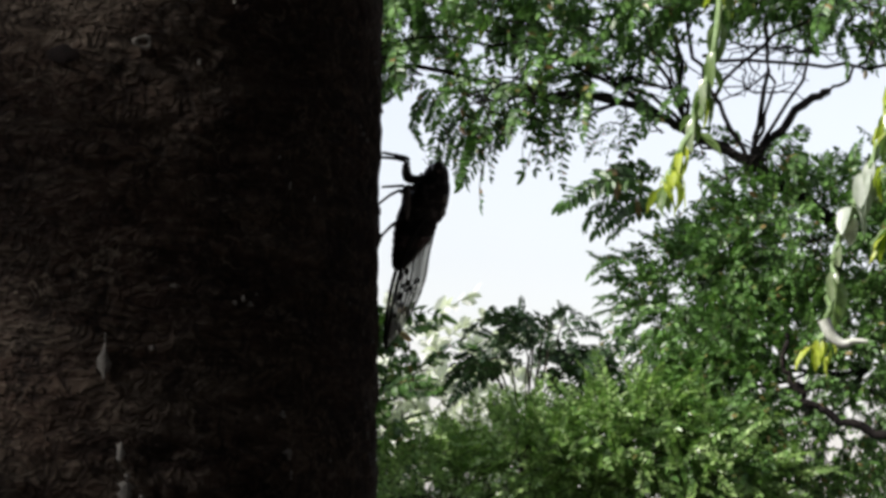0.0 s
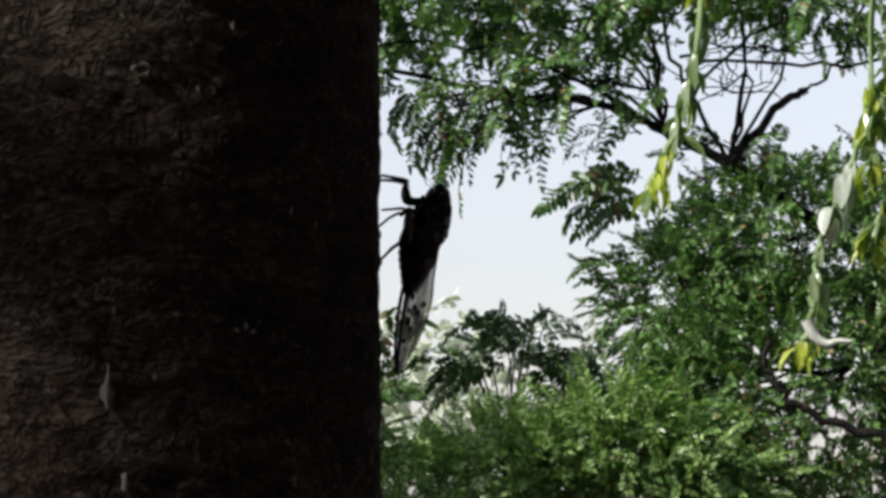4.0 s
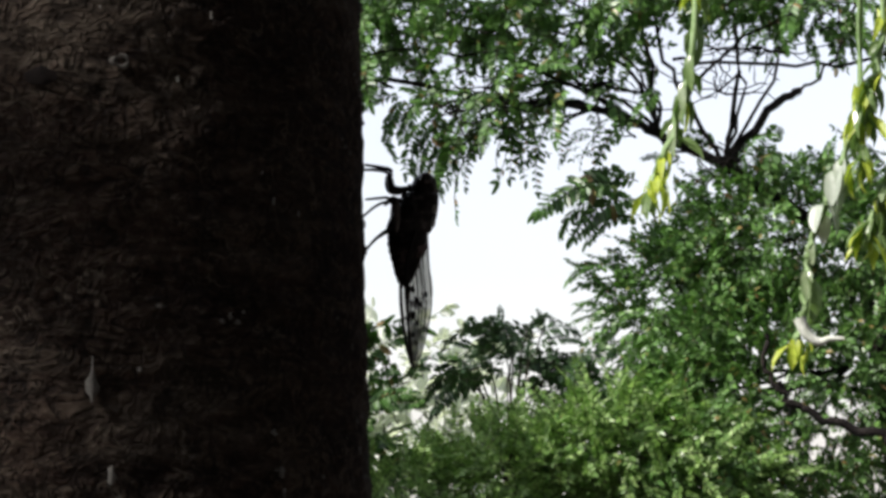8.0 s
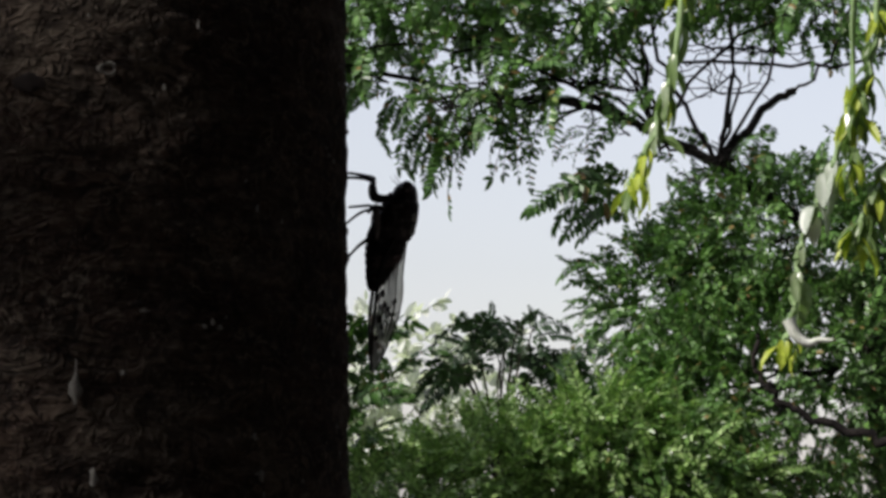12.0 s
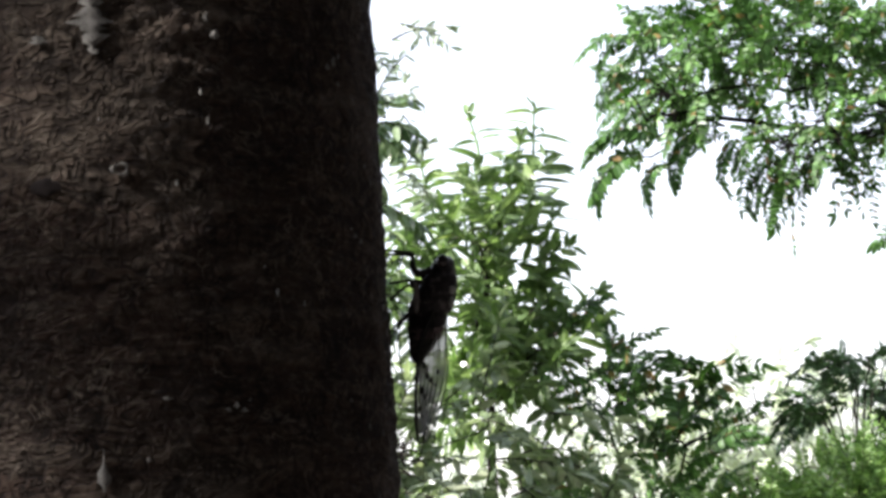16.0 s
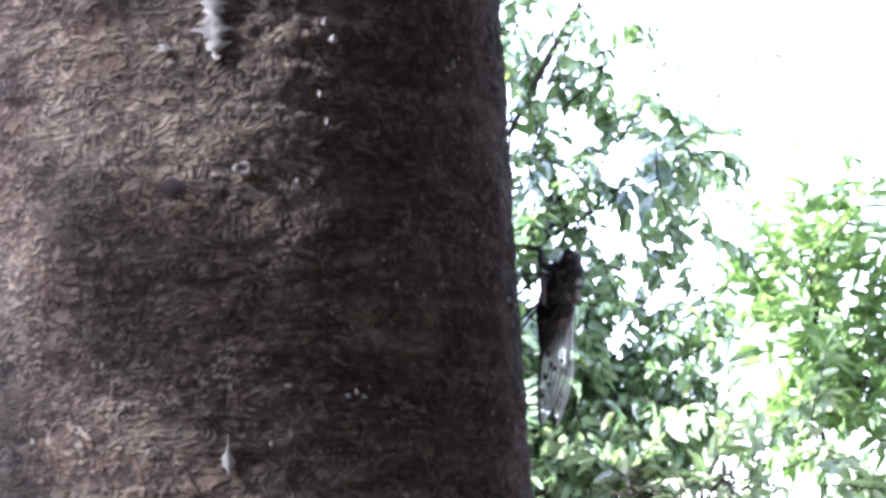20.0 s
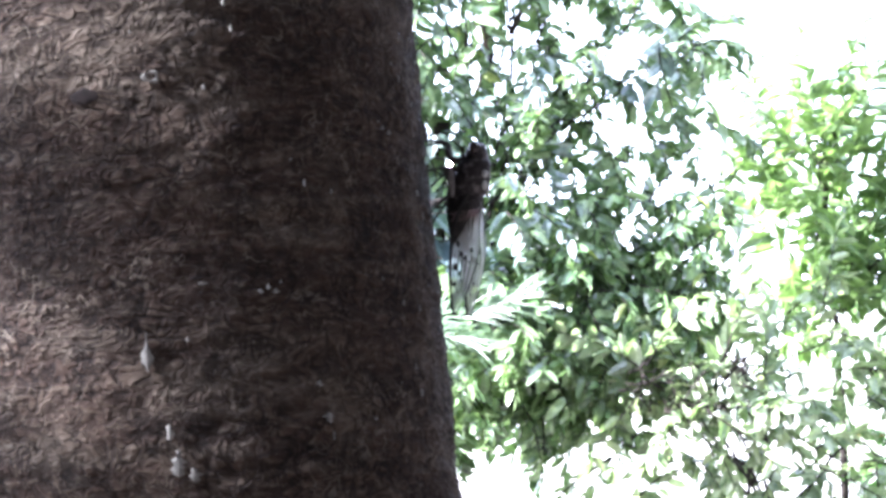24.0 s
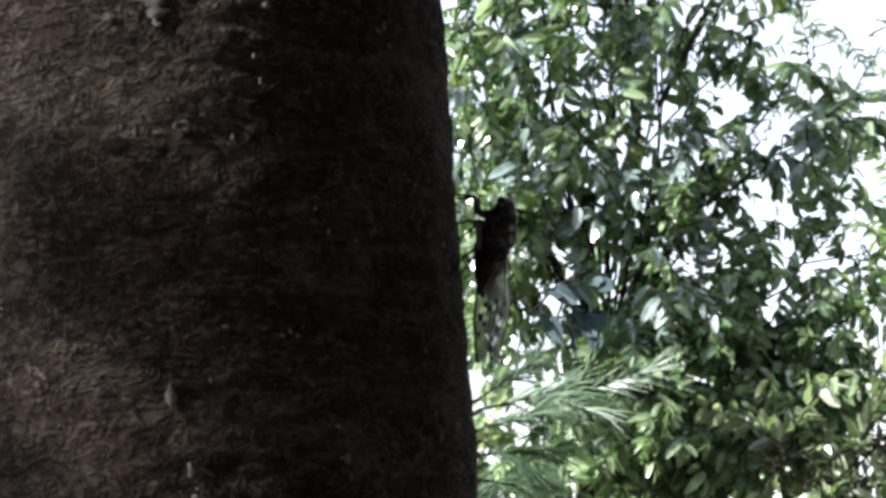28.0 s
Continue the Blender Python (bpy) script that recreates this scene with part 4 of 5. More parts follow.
def build_young_feather_trees():
    label = "young slender tree with arching feathered leaves"
    tree, rng = tree_base("young_feather_leaved_tree", (2.92, 7.6), label, 1.8, 0.022, 0.01, (0.02, -0.15), seed=31)
    arched = [quads("leaf_spray", *s[:2], [LEAF_FINE_SHADED, TWIG], s[2]) for s in (frond(rng, 12, 0.16, 0.036, 0.016, 1.6) for _ in range(4))]
    ends, twig, c = [], Heap(), np.array((2.93, 7.42, 1.95))
    for k in range(64):
        a, r, turn = rng.uniform(-0.25, math.pi + 0.25), rng.uniform(0.15, 0.72), rng.normal(0, 0.6)
        base = c + np.array((0.20 * r * math.cos(a), rng.normal(0, 0.07), 0.21 * r * math.sin(a)))
        ends.append((base, base + np.array((0.12 * math.cos(a + turn), rng.normal(0, 0.05), 0.085 * math.sin(a + turn) - 0.03))))
        if k % 5 == 0:
            twig.put(limb([(2.94, 7.45, 1.62), (c + base) / 2 - (0, 0, 0.06), base], 0.004, 0.0018, 4, 4, 0.004, rng))
    set_fronds(tree, rng, arched, ends, 0.145)
    part("twigwork", twig.mesh("twigwork", [TWIG]), tree, "thin twigs", kind="stuff")
    tree, rng = tree_base("young_feather_leaved_tree", (2.45, 7.8), label, 1.75, 0.022, 0.01, (0.02, -0.1), seed=32)
    arched = [quads("leaf_spray", *s[:2], [LEAF_FINE, TWIG], s[2]) for s in (frond(rng, 12, 0.17, 0.038, 0.017, 1.6) for _ in range(4))]
    ends = [((2.29, 7.50, 2.03), (2.44, 7.50, 2.14)), ((2.35, 7.50, 2.00), (2.53, 7.50, 2.11)), ((2.16, 7.50, 2.17), (2.31, 7.50, 2.24)), ((2.24, 7.50, 1.95), (2.41, 7.50, 2.00)), ((2.51, 7.50, 1.97), (2.70, 7.50, 2.07)), ((2.54, 7.50, 2.02), (2.44, 7.50, 2.09)), ((2.38, 7.50, 1.91), (2.57, 7.50, 1.94)), ((2.67, 7.50, 1.94), (2.81, 7.50, 2.02)), ((2.60, 7.50, 1.94), (2.46, 7.50, 1.99)), ((2.21, 7.50, 2.03), (2.36, 7.50, 2.10)), ((2.30, 7.50, 1.86), (2.46, 7.50, 1.87))]
    set_fronds(tree, rng, arched, ends, 0.17, 2, 0.03)
    clusters = [(2.30, 7.55, 2.02, 0.16, 0.2, 0.08, 16), (2.42, 7.50, 1.88, 0.22, 0.2, 0.08, 18), (2.36, 7.48, 1.64, 0.32, 0.25, 0.14, 60), (2.3, 7.5, 1.3, 0.6, 0.3, 0.25, 70)]
    sprays = [frond(rng, 12, 0.16, 0.036, 0.016, rng.uniform(0.9, 1.6)) for _ in range(5)]
    twig = Heap()
    twigs(rng, twig, clusters, (2.45, 7.7, 1.6), 0.005, 4)
    for base, tip in ends:
        twig.put(limb([(2.44, 7.55, 1.85), (np.array(base) + (2.44, 7.55, 1.85)) / 2, base], 0.004, 0.0018, 4, 4, 0.004, rng))
    part("twigwork", twig.mesh("twigwork", [TWIG]), tree, "thin twigs", kind="stuff")
    crown(tree, rng, "foliage", sprays, clusters, [LEAF_FINE, TWIG], "arching feathered leaves", 80, (0, 0, 0.35), 0.1, roll=0.9)


def build_far_tree():
    tree, rng = tree_base("far_tree", (5.4, 16.4), "tree far behind with haze in its leaf colour", 1.9, 0.09, 0.04, seed=41)
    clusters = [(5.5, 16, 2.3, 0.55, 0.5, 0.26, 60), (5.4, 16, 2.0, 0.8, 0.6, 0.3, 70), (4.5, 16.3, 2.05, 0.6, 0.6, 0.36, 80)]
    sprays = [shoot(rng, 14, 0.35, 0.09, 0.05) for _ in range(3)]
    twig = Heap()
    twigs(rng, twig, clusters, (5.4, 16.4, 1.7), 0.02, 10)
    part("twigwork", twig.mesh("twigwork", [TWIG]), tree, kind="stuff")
    crown(tree, rng, "foliage", sprays, clusters, [LEAF_HAZED, TWIG], "leaves with distance haze in their near-white colour", 30)


def plume(rng, height=0.24, pairs=5, size=0.1, width=0.029):
    """An upright shoot along +y with pairs of long leaves that rise and then arch over."""
    h = Heap()
    pts = curve([(0, 0, 0), (rng.normal(0, 0.008), height * 0.5, 0), (rng.normal(0, 0.012), height, 0.0)], 5)
    h.put(tube(pts, np.linspace(0.005, 0.003, len(pts)), 4, 1))
    turn = rng.uniform(0, 0.5)
    for k in range(pairs):
        f = (k + 0.6) / pairs
        p = pts[int(f * (len(pts) - 1))]
        for side in (0, math.pi):
            w = turn + side + rng.normal(0, 0.3) + (k % 2) * rng.uniform(0.2, 0.9)
            out = np.array((math.cos(w), rng.uniform(0.8, 1.2), math.sin(w)))
            s = size * rng.uniform(0.75, 1.1) * (1 - 0.3 * f)
            d = out / np.linalg.norm(out)
            # the leaf's face looks along the shoot, so that it droops back towards its foot
            a = np.cross(d, (0.0, 1.0, 0.0))
            a /= np.linalg.norm(a)
            b = np.cross(a, d)
            m = Matrix(((a[0], d[0], b[0], p[0]), (a[1], d[1], b[1], p[1]), (a[2], d[2], b[2], p[2]), (0, 0, 0, 1)))
            h.put(blade(s, width, 0.35, rng.uniform(0.8, 1.15), 6), m @ Matrix.Rotation(rng.choice((-1, 1)) * rng.uniform(0.4, 0.9), 4, "Y"))
    for w in (0.3, 3.4):
        m = turned(pts[-1], (math.cos(w) * 0.35, 1.0, math.sin(w) * 0.35))
        h.put(blade(size * 0.42, width * 0.7, 0.4, 0.5, 5), m)
    return h.piece()


def build_sapling():
    """The light green sapling with upright leafy shoots."""
    tree, rng = tree_base("sapling_tree", (1.95, 7.65), "light green sapling with upright leafy shoots", 2.35, 0.02, 0.008, (0.03, -0.05), seed=51)
    for pts in ([(1.97, 7.6, 2.3), (1.93, 7.57, 2.5), (1.94, 7.56, 2.58)], [(1.98, 7.6, 2.3), (2.07, 7.54, 2.48), (2.09, 7.52, 2.58)], [(1.97, 7.6, 2.25), (1.88, 7.58, 2.4), (1.85, 7.58, 2.46)]):
        part("limb", quads("limb", *limb(pts, 0.008, 0.004, 6)[:2], [VINE], smooth=True), tree)
    up = [plume(rng, 0.2, 6, 0.1, 0.025) for _ in range(4)]
    meshes = [quads("leaf_spray", *p[:2], [LEAF_SHOOT, VINE], p[2]) for p in up]
    for k, p, way in ((0, (1.94, 7.56, 2.57), (0.03, 0, 1)), (1, (2.09, 7.52, 2.58), (0.08, 0, 1)), (2, (1.85, 7.58, 2.45), (-0.2, 0, 0.9)), (3, (2.02, 7.53, 2.50), (0.1, -0.2, 0.9)), (1, (2.08, 7.55, 2.42), (0.1, -0.1, 0.9)),
                      (0, (1.80, 7.55, 2.36), (-0.45, -0.1, 0.8)), (2, (2.0, 7.6, 2.40), (0.2, -0.2, 0.9)), (3, (1.9, 7.5, 2.40), (-0.1, -0.3, 0.9)), (1, (2.09, 7.56, 2.30), (0.3, 0, 0.8)), (3, (2.12, 7.56, 2.16), (0.6, -0.1, 0.6))):
        d = Vector(way).normalized()
        side = Vector((1, 0, 0)).cross(d).cross(d).normalized() * -1
        m = Matrix((side, d, side.cross(d))).transposed().to_4x4()
        part("leaf_spray", meshes[k], tree, m=Matrix.Translation(p) @ m @ Matrix.Rotation(rng.normal(0, 0.5), 4, "Y"))
    clusters = [(1.97, 7.58, 2.41, 0.15, 0.2, 0.11, 20), (1.96, 7.60, 2.22, 0.20, 0.25, 0.15, 34), (2.06, 7.55, 2.10, 0.13, 0.2, 0.10, 13), (1.97, 7.56, 2.02, 0.10, 0.1, 0.10, 26)]
    sprays = [shoot(rng, 9, 0.17, 0.072, 0.027, 0.3, 0.45, 0.05, 0.9) for _ in range(5)]
    twig = Heap()
    twigs(rng, twig, clusters, (1.97, 7.6, 1.95), 0.006, 9)
    part("twigwork", twig.mesh("twigwork", [TWIG]), tree, kind="stuff")
    crown(tree, rng, "foliage", sprays, clusters, [LEAF_SHOOT, VINE], "light green narrow leaves", 110, (0, 0, 0.4), 0.0)


def build_pale_shrub():
    shrub, rng = tree_base("pale_leaved_shrub", (1.7, 7.3), "shrub with glossy leaves and sunlight in their pale colour", 1.5, 0.011, 0.004, seed=61)
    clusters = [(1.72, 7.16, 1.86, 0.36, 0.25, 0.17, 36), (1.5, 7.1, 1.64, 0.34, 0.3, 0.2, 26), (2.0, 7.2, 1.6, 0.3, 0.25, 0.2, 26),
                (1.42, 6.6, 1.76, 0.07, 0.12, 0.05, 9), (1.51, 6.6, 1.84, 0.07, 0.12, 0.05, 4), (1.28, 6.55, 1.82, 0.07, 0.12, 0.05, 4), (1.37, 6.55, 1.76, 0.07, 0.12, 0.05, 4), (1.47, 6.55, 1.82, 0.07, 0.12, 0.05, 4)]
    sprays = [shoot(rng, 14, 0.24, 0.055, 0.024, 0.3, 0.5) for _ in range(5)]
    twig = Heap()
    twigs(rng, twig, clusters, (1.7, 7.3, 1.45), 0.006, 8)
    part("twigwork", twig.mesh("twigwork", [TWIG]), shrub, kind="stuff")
    crown(shrub, rng, "foliage", sprays, clusters, [LEAF_PALE, TWIG], "glossy leaves with sunlight in their pale colour", 90)


def build_broad_shrub():
    """The dense broad-leaved tree behind the cicada's last view."""
    tree, rng = tree_base("broad_leaved_tree", (0.75, 7.0), "dark green broad-leaved tree with glossy drooping leaves", 2.5, 0.05, 0.02, (0.13, -0.1), seed=71)
    clusters = [(0.88, 6.85, 2.88, 0.07, 0.2, 0.10, 12), (0.96, 6.85, 2.73, 0.12, 0.2, 0.12, 19), (1.13, 6.85, 2.61, 0.10, 0.2, 0.07, 11), (1.30, 6.85, 2.60, 0.10, 0.2, 0.05, 10),
                (1.45, 6.85, 2.62, 0.06, 0.2, 0.04, 6), (1.18, 6.85, 2.86, 0.06, 0.2, 0.07, 5), (0.82, 6.85, 2.63, 0.06, 0.2, 0.09, 12), (0.99, 6.85, 2.48, 0.14, 0.2, 0.07, 14),
                (1.21, 6.85, 2.50, 0.07, 0.2, 0.03, 3), (1.00, 6.85, 2.30, 0.13, 0.2, 0.10, 17), (1.14, 6.85, 2.24, 0.11, 0.2, 0.07, 12), (1.26, 6.85, 2.24, 0.10, 0.2, 0.06, 15),
                (1.42, 6.85, 2.25, 0.07, 0.2, 0.06, 13), (1.12, 6.85, 2.04, 0.16, 0.2, 0.13, 70), (1.38, 6.85, 2.08, 0.13, 0.2, 0.10, 36), (1.48, 6.85, 2.02, 0.05, 0.2, 0.06, 11),
                (1.54, 6.85, 2.32, 0.04, 0.2, 0.03, 4), (1.25, 6.90, 1.90, 0.16, 0.2, 0.07, 26), (0.95, 6.85, 1.97, 0.11, 0.2, 0.08, 28), (0.63, 6.85, 3.21, 0.05, 0.2, 0.07, 12),
                (0.77, 6.85, 3.13, 0.08, 0.2, 0.07, 13), (0.93, 6.85, 3.10, 0.08, 0.2, 0.07, 11), (0.61, 6.85, 3.08, 0.04, 0.2, 0.07, 9), (1.06, 6.85, 3.15, 0.05, 0.2, 0.05, 5),
                (1.21, 6.85, 3.00, 0.08, 0.2, 0.05, 7), (0.72, 6.85, 3.32, 0.12, 0.2, 0.05, 12), (1.02, 6.85, 3.31, 0.12, 0.2, 0.05, 10), (0.78, 6.85, 1.83, 0.15, 0.2, 0.09, 40),
                (1.03, 6.85, 1.90, 0.12, 0.2, 0.11, 46), (0.91, 6.85, 2.06, 0.12, 0.2, 0.09, 26), (1.30, 6.85, 2.00, 0.06, 0.2, 0.07, 6), (0.66, 6.85, 2.90, 0.09, 0.2, 0.08, 18),
                (0.62, 6.85, 2.71, 0.06, 0.2, 0.09, 16), (0.79, 6.85, 2.97, 0.11, 0.2, 0.07, 12), (1.05, 6.85, 2.96, 0.12, 0.2, 0.07, 12), (1.27, 6.85, 2.83, 0.05, 0.2, 0.07, 4),
                (1.42, 6.85, 2.63, 0.05, 0.2, 0.04, 3), (1.32, 6.85, 2.37, 0.08, 0.2, 0.07, 8), (0.68, 6.85, 2.40, 0.07, 0.2, 0.08, 14), (0.61, 6.85, 2.53, 0.07, 0.2, 0.08, 14),
                (0.74, 6.85, 2.56, 0.08, 0.2, 0.08, 13), (0.77, 6.85, 2.40, 0.08, 0.2, 0.08, 13), (0.63, 6.85, 2.26, 0.07, 0.2, 0.07, 14), (1.45, 6.85, 2.81, 0.08, 0.2, 0.08, 4),
                (1.52, 6.85, 2.64, 0.07, 0.2, 0.07, 4), (1.48, 6.85, 2.39, 0.07, 0.2, 0.08, 4),
                (0.44, 6.9, 2.41, 0.22, 0.3, 0.5, 40), (1.00, 7.25, 2.0, 0.40, 0.15, 0.28, 100)]
    for pts, a, b in (([(0.901, 7.000, 2.407), (1.028, 7.080, 2.662), (1.002, 6.980, 2.890), (0.976, 6.820, 3.036), (0.993, 6.900, 3.181), (0.962, 6.870, 3.415)], 0.016, 0.026), ([(0.982, 6.900, 2.928), (0.910, 6.830, 3.027), (0.862, 6.820, 3.119), (0.796, 6.800, 3.241)], 0.012, 0.008),
                      ([(1.057, 6.820, 2.700), (1.213, 6.900, 2.964), (1.333, 6.960, 3.128), (1.476, 6.930, 3.307)], 0.009, 0.011)):
        part("limb", quads("limb", *limb(pts, a * 0.9, b * 0.75, 8, 5, 0.0015, rng)[:2], [BARK], smooth=True), tree, "grey-brown limb")
    sprays = [shoot(rng, 12, 0.17, 0.053, 0.0225, 0.25, 0.9, 0.1, 1.0, 5, 0.45) for _ in range(9)]
    twig = Heap()
    twigs(rng, twig, clusters[:-2], (0.92, 6.98, 2.1), 0.005, 4)
    part("twigwork", twig.mesh("twigwork", [TWIG]), tree, "dark twigs", kind="stuff")
    crown(tree, rng, "foliage", sprays, clusters, [LEAF_BROAD, TWIG], "glossy dark green leaves", 240, (0.12, -0.3, 0), 0.35, (0.8, 1.15), 0.5)
    # scattered sprays whose bluish colour carries the sheen of the sky
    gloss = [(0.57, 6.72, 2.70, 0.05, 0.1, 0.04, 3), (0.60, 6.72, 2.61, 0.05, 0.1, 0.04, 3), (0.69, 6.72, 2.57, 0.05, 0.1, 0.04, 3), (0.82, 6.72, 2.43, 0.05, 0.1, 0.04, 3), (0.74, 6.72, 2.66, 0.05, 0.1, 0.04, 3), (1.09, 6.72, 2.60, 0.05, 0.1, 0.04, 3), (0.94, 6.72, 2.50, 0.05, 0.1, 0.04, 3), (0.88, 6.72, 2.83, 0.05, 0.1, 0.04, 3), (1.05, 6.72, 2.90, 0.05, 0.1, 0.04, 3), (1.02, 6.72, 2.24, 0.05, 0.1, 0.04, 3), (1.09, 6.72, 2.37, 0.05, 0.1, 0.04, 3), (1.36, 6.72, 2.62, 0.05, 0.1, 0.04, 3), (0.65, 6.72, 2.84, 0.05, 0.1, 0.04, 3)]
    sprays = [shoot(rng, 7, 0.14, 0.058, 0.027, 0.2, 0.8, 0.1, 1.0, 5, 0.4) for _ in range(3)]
    crown(tree, rng, "foliage", sprays, gloss, [LEAF_SKY_SHEEN, TWIG], "leaves with sky sheen in their bluish colour", 60, (0, -0.3, 0), 0.4, (0.8, 1.1), 0.5)
    # whitish colour here stands in for glare washing out backlit leaves
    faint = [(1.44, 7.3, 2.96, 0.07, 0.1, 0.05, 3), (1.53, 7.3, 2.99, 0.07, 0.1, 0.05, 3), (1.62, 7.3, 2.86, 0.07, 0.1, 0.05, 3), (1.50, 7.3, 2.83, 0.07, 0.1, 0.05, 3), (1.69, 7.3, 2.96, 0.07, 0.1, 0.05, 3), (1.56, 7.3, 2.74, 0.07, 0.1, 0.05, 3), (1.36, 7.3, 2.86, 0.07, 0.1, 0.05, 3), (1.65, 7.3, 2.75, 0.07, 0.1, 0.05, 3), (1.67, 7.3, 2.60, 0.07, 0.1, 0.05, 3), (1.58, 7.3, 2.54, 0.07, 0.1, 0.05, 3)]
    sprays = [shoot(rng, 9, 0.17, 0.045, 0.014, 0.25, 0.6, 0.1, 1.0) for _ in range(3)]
    crown(tree, rng, "foliage", sprays, faint, [LEAF_WHITE, TWIG], "thin leaves high up with sky glare in their pale colour", 40, (0.3, 0, 0), 0.2, (0.8, 1.1), 0.6)
    big = [shoot(rng, 6, 0.16, 0.085, 0.046, 0.1, 0.7, 0.2, 1.1) for _ in range(2)]
    stems = Heap()
    for k, (p, way) in enumerate((((0.653, 6.127, 2.149), (0.8, -0.3, -0.1)), ((0.714, 6.123, 2.135), (0.9, -0.2, 0.2)), ((0.667, 6.124, 2.187), (0.7, -0.3, 0.3)))):
        part("leaf_spray", quads("leaf_spray", *big[k % 2][:2], [LEAF_BLUE, TWIG], big[k % 2][2]), tree, "larger leaves with sky reflection in their bluish colour", m=turned(p, way))
        stems.put(limb([(0.855, 6.690, 2.293), (0.792, 6.500, 2.256), p], 0.006, 0.003, 5, 4, 0.003, rng))
    part("twigwork", stems.mesh("twigwork", [TWIG]), tree, kind="stuff")


def needle_tuft(rng, length=0.16, count=70, needle=0.11):
    h = Heap()
    pts = curve([(0, 0, 0), (0.004, length * 0.5, 0.006), (0, length, 0.012)], 6)
    h.put(tube(pts, np.linspace(0.0035, 0.002, len(pts)), 5, 1))
    for _ in range(count):
        k = (0.15 + 0.85 * rng.random() ** 0.6) * (len(pts) - 1)
        p = pts[int(k)] + (pts[min(int(k) + 1, len(pts) - 1)] - pts[int(k)]) * (k % 1)
        w = rng.uniform(0, 2 * math.pi)
        out = rng.uniform(0.25, 0.8)
        d = np.array((math.cos(w) * out, 1.0, math.sin(w) * out)) + rng.normal(0, 0.08, 3)
        d /= np.linalg.norm(d)
        L = needle * rng.uniform(0.7, 1.15)
        h.put(tube([p, p + d * L * 0.5, p + d * L + (0, 0, -0.008)], [0.002, 0.0016, 0.0003], 3, 0))
    return h.piece()


def build_pine():
    tree, rng = tree_base("pine_sapling_tree", (0.28, 4.85), "small pine with long light green needles", 1.95, 0.016, 0.006, seed=81)
    tufts = [needle_tuft(rng) for _ in range(3)]
    meshes = [quads("needle_spray", *t[:2], [NEEDLE, TWIG], t[2]) for t in tufts]
    for k, (a, b) in enumerate((((0.441, 4.800, 1.863), (0.633, 4.770, 1.885)), ((0.622, 4.760, 1.885), (0.742, 4.730, 1.906)), ((0.612, 4.760, 1.888), (0.680, 4.730, 1.969)), ((0.428, 4.720, 1.821), (0.542, 4.690, 1.841)), ((0.427, 4.700, 1.776), (0.562, 4.670, 1.768)), ((0.429, 4.720, 1.733), (0.540, 4.690, 1.704)), ((0.446, 4.860, 1.887), (0.534, 4.830, 1.932)), ((0.428, 4.660, 1.800), (0.502, 4.630, 1.740)), ((0.547, 4.720, 1.875), (0.643, 4.690, 1.841)))):
        a, b = np.array(a), np.array(b)
        part("needle_spray", meshes[k % 3], tree, m=turned(a, b - a, rng.normal(0, 0.5), float(np.linalg.norm(b - a)) / 0.16 * 0.5 + 0.38))
        root = np.array((0.28, 4.84, a[2] - 0.06)) if k not in (1, 2, 8) else a - (0.03, 0, 0.004)
        part("limb", quads("limb", *limb([root, (root + a) / 2 + (0, 0, -0.01), a], 0.006, 0.004, 6)[:2], [TWIG], smooth=True), tree)
    for k, p, way in ((1, (0.282, 4.850, 1.818), (-0.8, 0.2, 0.3)), (2, (0.284, 4.850, 1.939), (-0.3, 0.1, 0.6)), (2, (0.298, 4.820, 1.637), (0.8, -0.3, 0.2)), (0, (0.279, 4.840, 1.678), (0.7, 0.3, 0.1))):
        part("needle_spray", meshes[k], tree, m=turned(p, way))


def build_vine(points, top, seed, label, tufts=(), large=(), along_it=1, hooks=()):
    """A hanging green shoot; its origin is where it hangs. tufts: (share of its length, leaves, size); large: (share, way, length, breadth, material)."""
    rng = np.random.default_rng(seed)
    vine = thing("hanging_shoot", pose(*top), label, "shoot", "hanging green shoots")
    P = curve([(0, 0, 0)] + [tuple(np.array(p) - top) for p in points], 8, 0.003, rng)
    n = len(P)
    part("stem", quads("stem", *tube(P, np.linspace(0.005, 0.0065, n), 7)[:2], [VINE], smooth=True), vine, "pale green stem")
    young = quads("young_leaf", *leaf(0.07, 0.020, 0.45, 0.25)[:2], [LEAF_YOUNG])
    green = quads("green_leaf", *leaf(0.065, 0.024, 0.4, 0.2)[:2], [LEAF_SHOOT])
    for k in range(3, n):
        for _ in range(along_it):
            way = np.array((rng.normal(0, 0.5), rng.normal(0, 0.5), -1.0))
            part("green_leaf", green, vine, m=turned(P[k], way, rng.normal(0, 0.6), rng.uniform(0.6, 1.1)))
    for share, count, size in tufts:
        for _ in range(count):
            p = P[min(int(share * (n - 1)), n - 1)] + rng.normal(0, 0.008, 3)
            way = np.array((rng.normal(-0.15, 0.45), rng.normal(0, 0.5), -0.9))
            part("young_leaf", young, vine, "yellow-green young leaf", m=turned(p, way, rng.normal(0, 0.6), size * rng.uniform(0.7, 1.2)))
    for share, way, length, breadth, material in large:
        p = P[min(int(share * (n - 1)), n - 1)]
        part("pale_leaf", quads("pale_leaf", *blade(length, breadth, 0.7, 0.35)[:2], [material], smooth=True), vine, "pale whitish-green folded leaf", m=turned(p, way, rng.normal(0, 0.3)))
    for pts in hooks:
        Q = curve([np.array(q) - top for q in pts], 5)
        part("hook", quads("hook", *tube(Q, np.linspace(0.011, 0.003, len(Q)), 8)[:2], [BUD], smooth=True), vine, "pale curved stalk tip")
    return vine


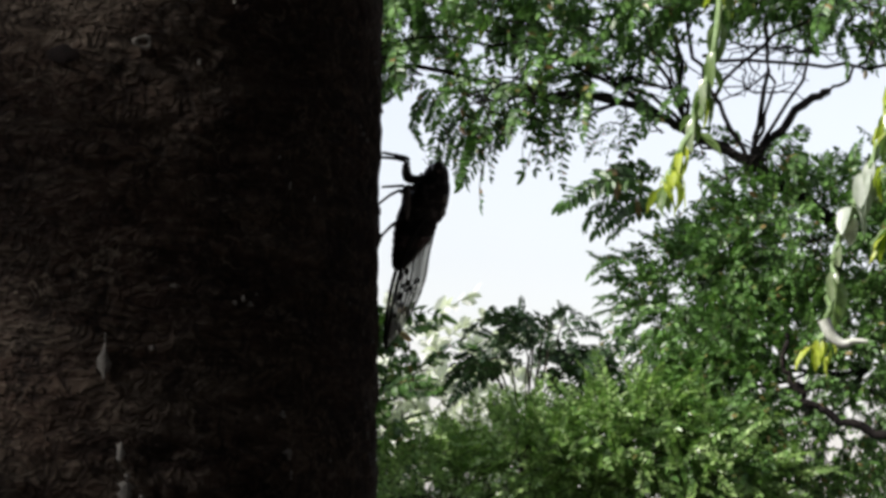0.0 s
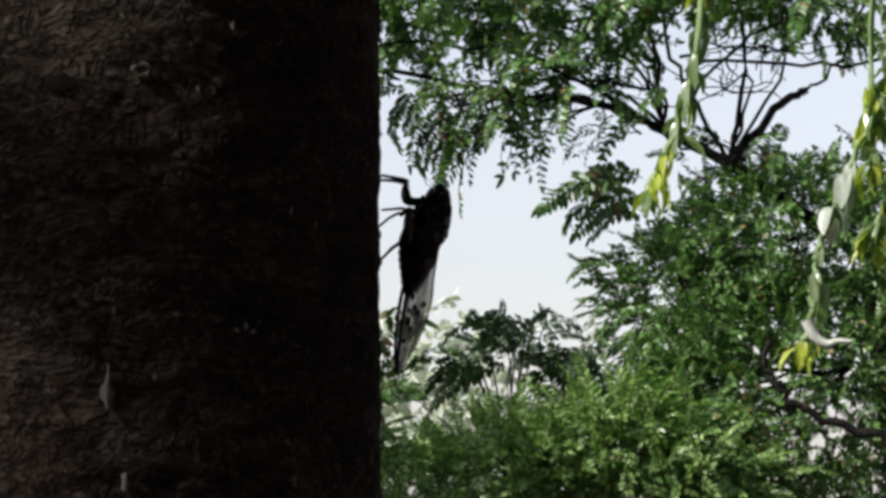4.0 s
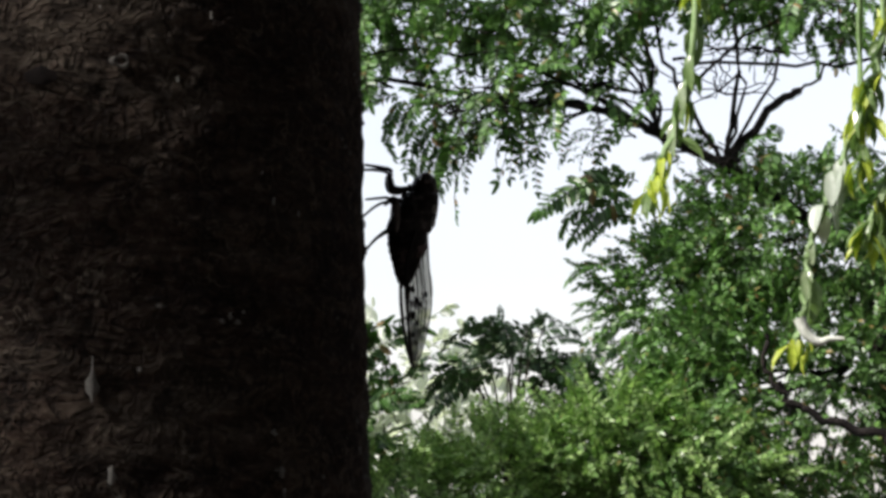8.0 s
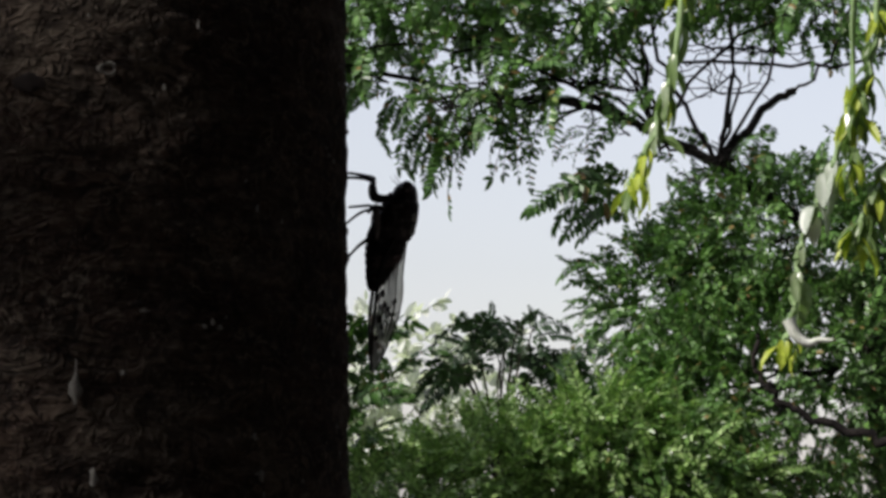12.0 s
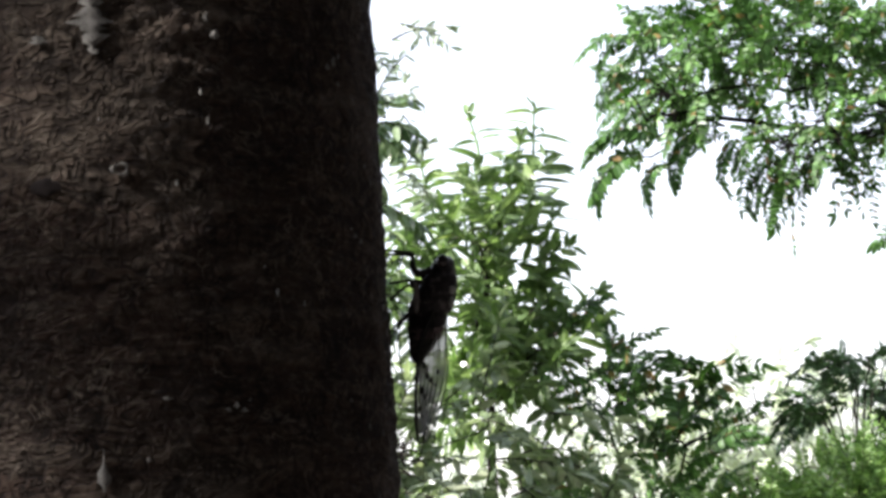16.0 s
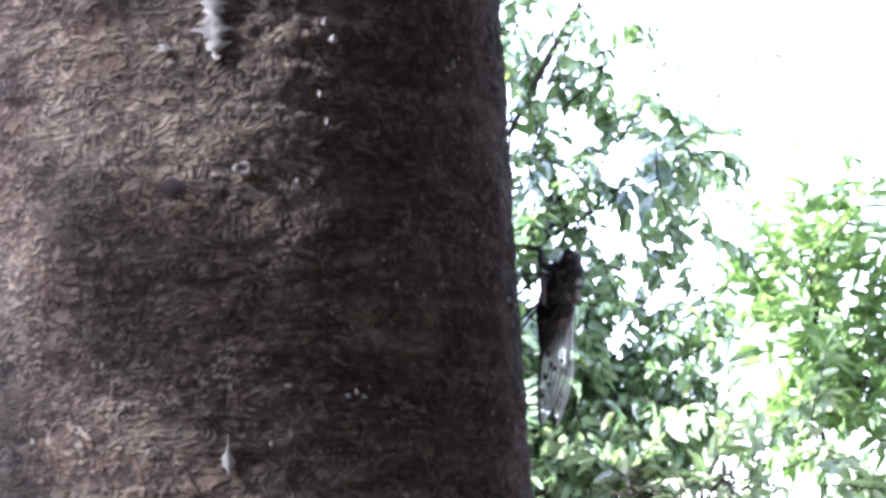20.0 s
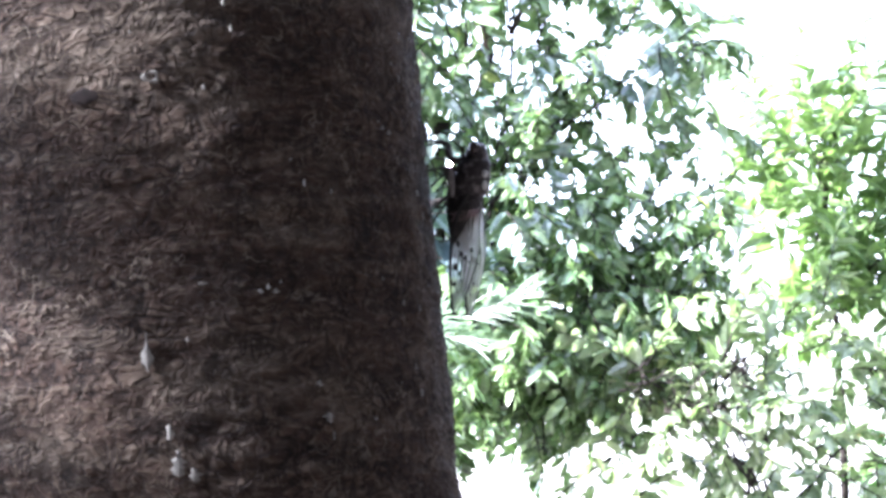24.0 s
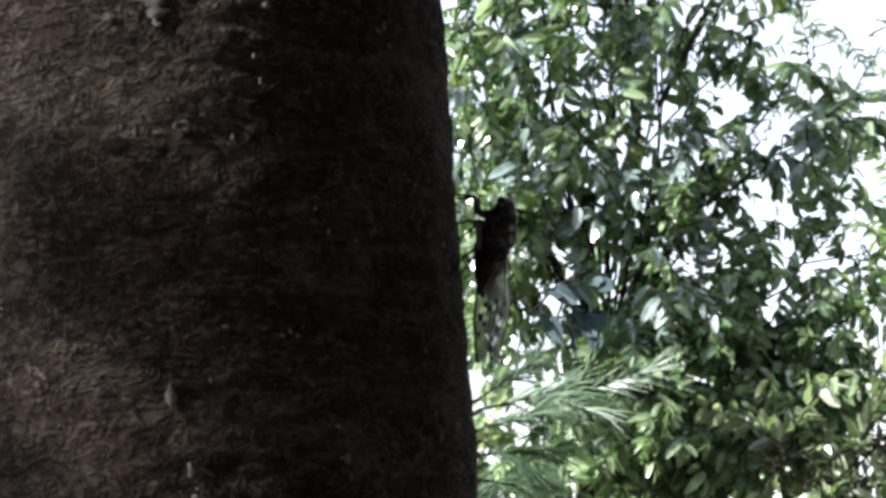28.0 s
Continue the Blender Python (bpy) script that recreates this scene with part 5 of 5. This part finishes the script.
SHOOTS = [
    build_vine([(1.965, 3.95, 2.42), (1.95, 3.98, 2.22), (1.915, 4.02, 2.10)], (2.02, 3.95, 3.33), 91, "hanging shoot tipped with yellow-green young leaves",
               ((1.0, 8, 0.85), (0.92, 5, 0.75), (0.34, 7, 0.8), (0.85, 3, 0.7)), ((0.40, (0.25, -0.2, -1), 0.065, 0.026, LEAF_SHOOT), (0.44, (-0.3, -0.2, -1), 0.06, 0.022, LEAF_SHOOT), (0.53, (-0.45, -0.2, -1), 0.055, 0.025, LEAF_PALE), (0.60, (0.4, -0.2, -1), 0.055, 0.022, LEAF_SHOOT), (0.66, (0.35, -0.2, -1), 0.05, 0.024, LEAF_YOUNG), (0.72, (-0.4, -0.2, -1), 0.055, 0.023, LEAF_PALE), (0.80, (0.3, -0.2, -1), 0.05, 0.022, LEAF_YOUNG)), 1),
    build_vine([(2.225, 3.898, 2.276), (2.218, 3.914, 2.184), (2.198, 3.933, 2.11), (2.179, 3.949, 2.045), (2.164, 3.963, 1.98), (2.163, 3.969, 1.897), (2.153, 3.977, 1.849)], (2.25, 3.86, 3.36), 92, "hanging pale green shoot with whitish folded leaves",
               ((1.0, 5, 0.7), (0.97, 3, 0.65)),
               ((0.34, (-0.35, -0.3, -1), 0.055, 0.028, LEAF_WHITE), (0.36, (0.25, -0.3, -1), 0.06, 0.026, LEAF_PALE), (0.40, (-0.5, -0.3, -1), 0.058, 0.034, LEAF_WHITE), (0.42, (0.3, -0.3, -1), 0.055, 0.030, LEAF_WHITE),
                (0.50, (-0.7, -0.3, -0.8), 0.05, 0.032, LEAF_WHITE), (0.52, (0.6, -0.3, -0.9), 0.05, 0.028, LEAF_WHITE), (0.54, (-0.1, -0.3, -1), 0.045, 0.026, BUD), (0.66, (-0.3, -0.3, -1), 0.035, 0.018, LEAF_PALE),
                (0.74, (-0.3, -0.4, -1), 0.05, 0.022, LEAF_PALE), (0.76, (0.25, -0.3, -1), 0.085, 0.05, LEAF_SHOOT), (0.95, (-0.3, -0.3, -1), 0.05, 0.022, LEAF_YOUNG)), 0,
               ([(2.135, 3.928, 1.888), (2.147, 3.924, 1.862), (2.165, 3.916, 1.849), (2.18, 3.908, 1.854), (2.201, 3.898, 1.854)],)),
    build_vine([(2.255, 3.85, 2.4), (2.225, 3.86, 2.26), (2.22, 3.87, 2.14)], (2.31, 3.84, 3.36), 93, "hanging shoot with dense yellow-green leaves",
               ((0.36, 5, 0.9), (0.5, 5, 0.8), (0.65, 5, 0.8), (0.82, 6, 0.8), (1.0, 8, 0.8)), (), 2),
    build_vine([(2.30, 3.86, 2.3), (2.27, 3.88, 2.12), (2.25, 3.9, 2.04)], (2.34, 3.84, 3.36), 94, "hanging shoot with dense green leaves",
               ((0.5, 4, 0.9), (0.75, 5, 0.8), (1.0, 7, 0.9)), (), 3),
]

build_feather_tree()
build_young_feather_trees()
build_far_tree()
build_sapling()
build_pale_shrub()
build_broad_shrub()
build_pine()


# ---------------------------------------------------------------- what moves
def motions():
    # the cicada lifts and lowers its abdomen and wings: seconds, degrees away from the bark
    swing = [(0, 0), (1.5, 0), (2, 8), (2.5, 13), (3, 14), (3.5, 12), (5.5, 5), (7.5, 2), (8, 17), (8.5, 14), (9, 11), (9.5, 8), (11, 5), (14, 5), (28, 5)]
    lift = [(0, 0), (2, 1), (3, 3), (3.5, 3), (5.5, 2), (7.5, 2), (8, 14), (8.5, 11), (9, 10), (10, 8), (11, 6), (14, 5), (16, 5), (19, 2.5), (28, 2)]
    # the whole body leans away from the bark on its legs: seconds, millimetres
    lean = [(0, 0), (3, 0), (3.5, 0.8), (5.5, 0.2), (7.5, 0.3), (8, 1.5), (9.5, 1.5), (11, 0.7), (13.5, 0.9), (15, 0.3), (28, 0.3)]

    def at(rows, t):
        return float(np.interp(t, [row[0] for row in rows], [row[1] for row in rows]))

    times = sorted({row[0] for row in swing + lift + lean})
    for body in FOREBODY:
        walk(body, [(t, pose(at(lean, t) * 0.001, 0, 0)) for t in times])
    walk(ABDOMEN, [(t, pose(at(lean, t) * 0.001, 0, 0) @ Matrix.Translation(ABDOMEN_PIVOT) @ pose(0, 0, 0, 0, -at(swing, t), 0)) for t in times])
    # the wing on the far side stands out further than the near one towards the end
    for wing, spread in zip(WINGS, ([(0, 0), (28, 0)], [(0, 0), (14, 1), (19, 6), (28, 6)])):
        walk(wing, [(t, pose(at(lean, t) * 0.001, 0, 0) @ Matrix.Translation(WING_PIVOT) @ pose(0, 0, 0, 0, -at(lift, t) - at(spread, t), 0)) for t in times])
    # the hanging shoots sway: seconds, degrees towards +x
    sways = ([(0, -1.36), (0.5, -1.2), (1, -0.87), (1.5, -0.1), (2, 0.74), (2.5, 0.74), (3, 0), (3.5, -0.8), (4.5, -1.1), (5.5, -0.62), (6, -0.37), (6.5, -0.2), (7, -0.45), (7.5, -1.0), (8, -0.7), (8.5, -1.2), (9, -1.6), (10, -1.6),
              (11, -1.73), (11.5, -1.9), (12.5, -1.4), (13.5, -1.5), (14.5, -1.2), (15.5, -1.3), (17, -1.0), (28, -1.0)],
             [(0, -0.1), (0.5, 0.2), (1.5, 0), (2.5, 0.2), (3.5, 0), (4.5, -0.2), (5.5, -0.4), (7, -0.25), (7.5, -0.45), (9, -0.45), (9.5, -0.2), (10.5, -0.5), (11, -0.2), (11.5, -0.5), (14, -0.3), (28, -0.3)],
             [(0, -0.3), (1, 0), (2, 0.4), (3, 0.2), (4.5, -0.4), (6, -0.1), (7.5, -0.5), (9, -0.8), (11, -0.8), (13, -0.6), (28, -0.5)],
             [(0, -0.2), (1.5, 0.2), (3, 0), (5, -0.4), (7, -0.2), (9, -0.6), (11.5, -0.5), (28, -0.5)])
    for shoot_thing, rows in zip(SHOOTS, sways):
        rest = shoot_thing.matrix_basis.copy()
        walk(shoot_thing, [(t, rest @ pose(0, 0, 0, 0, -a, 0)) for t, a in rows])


motions()
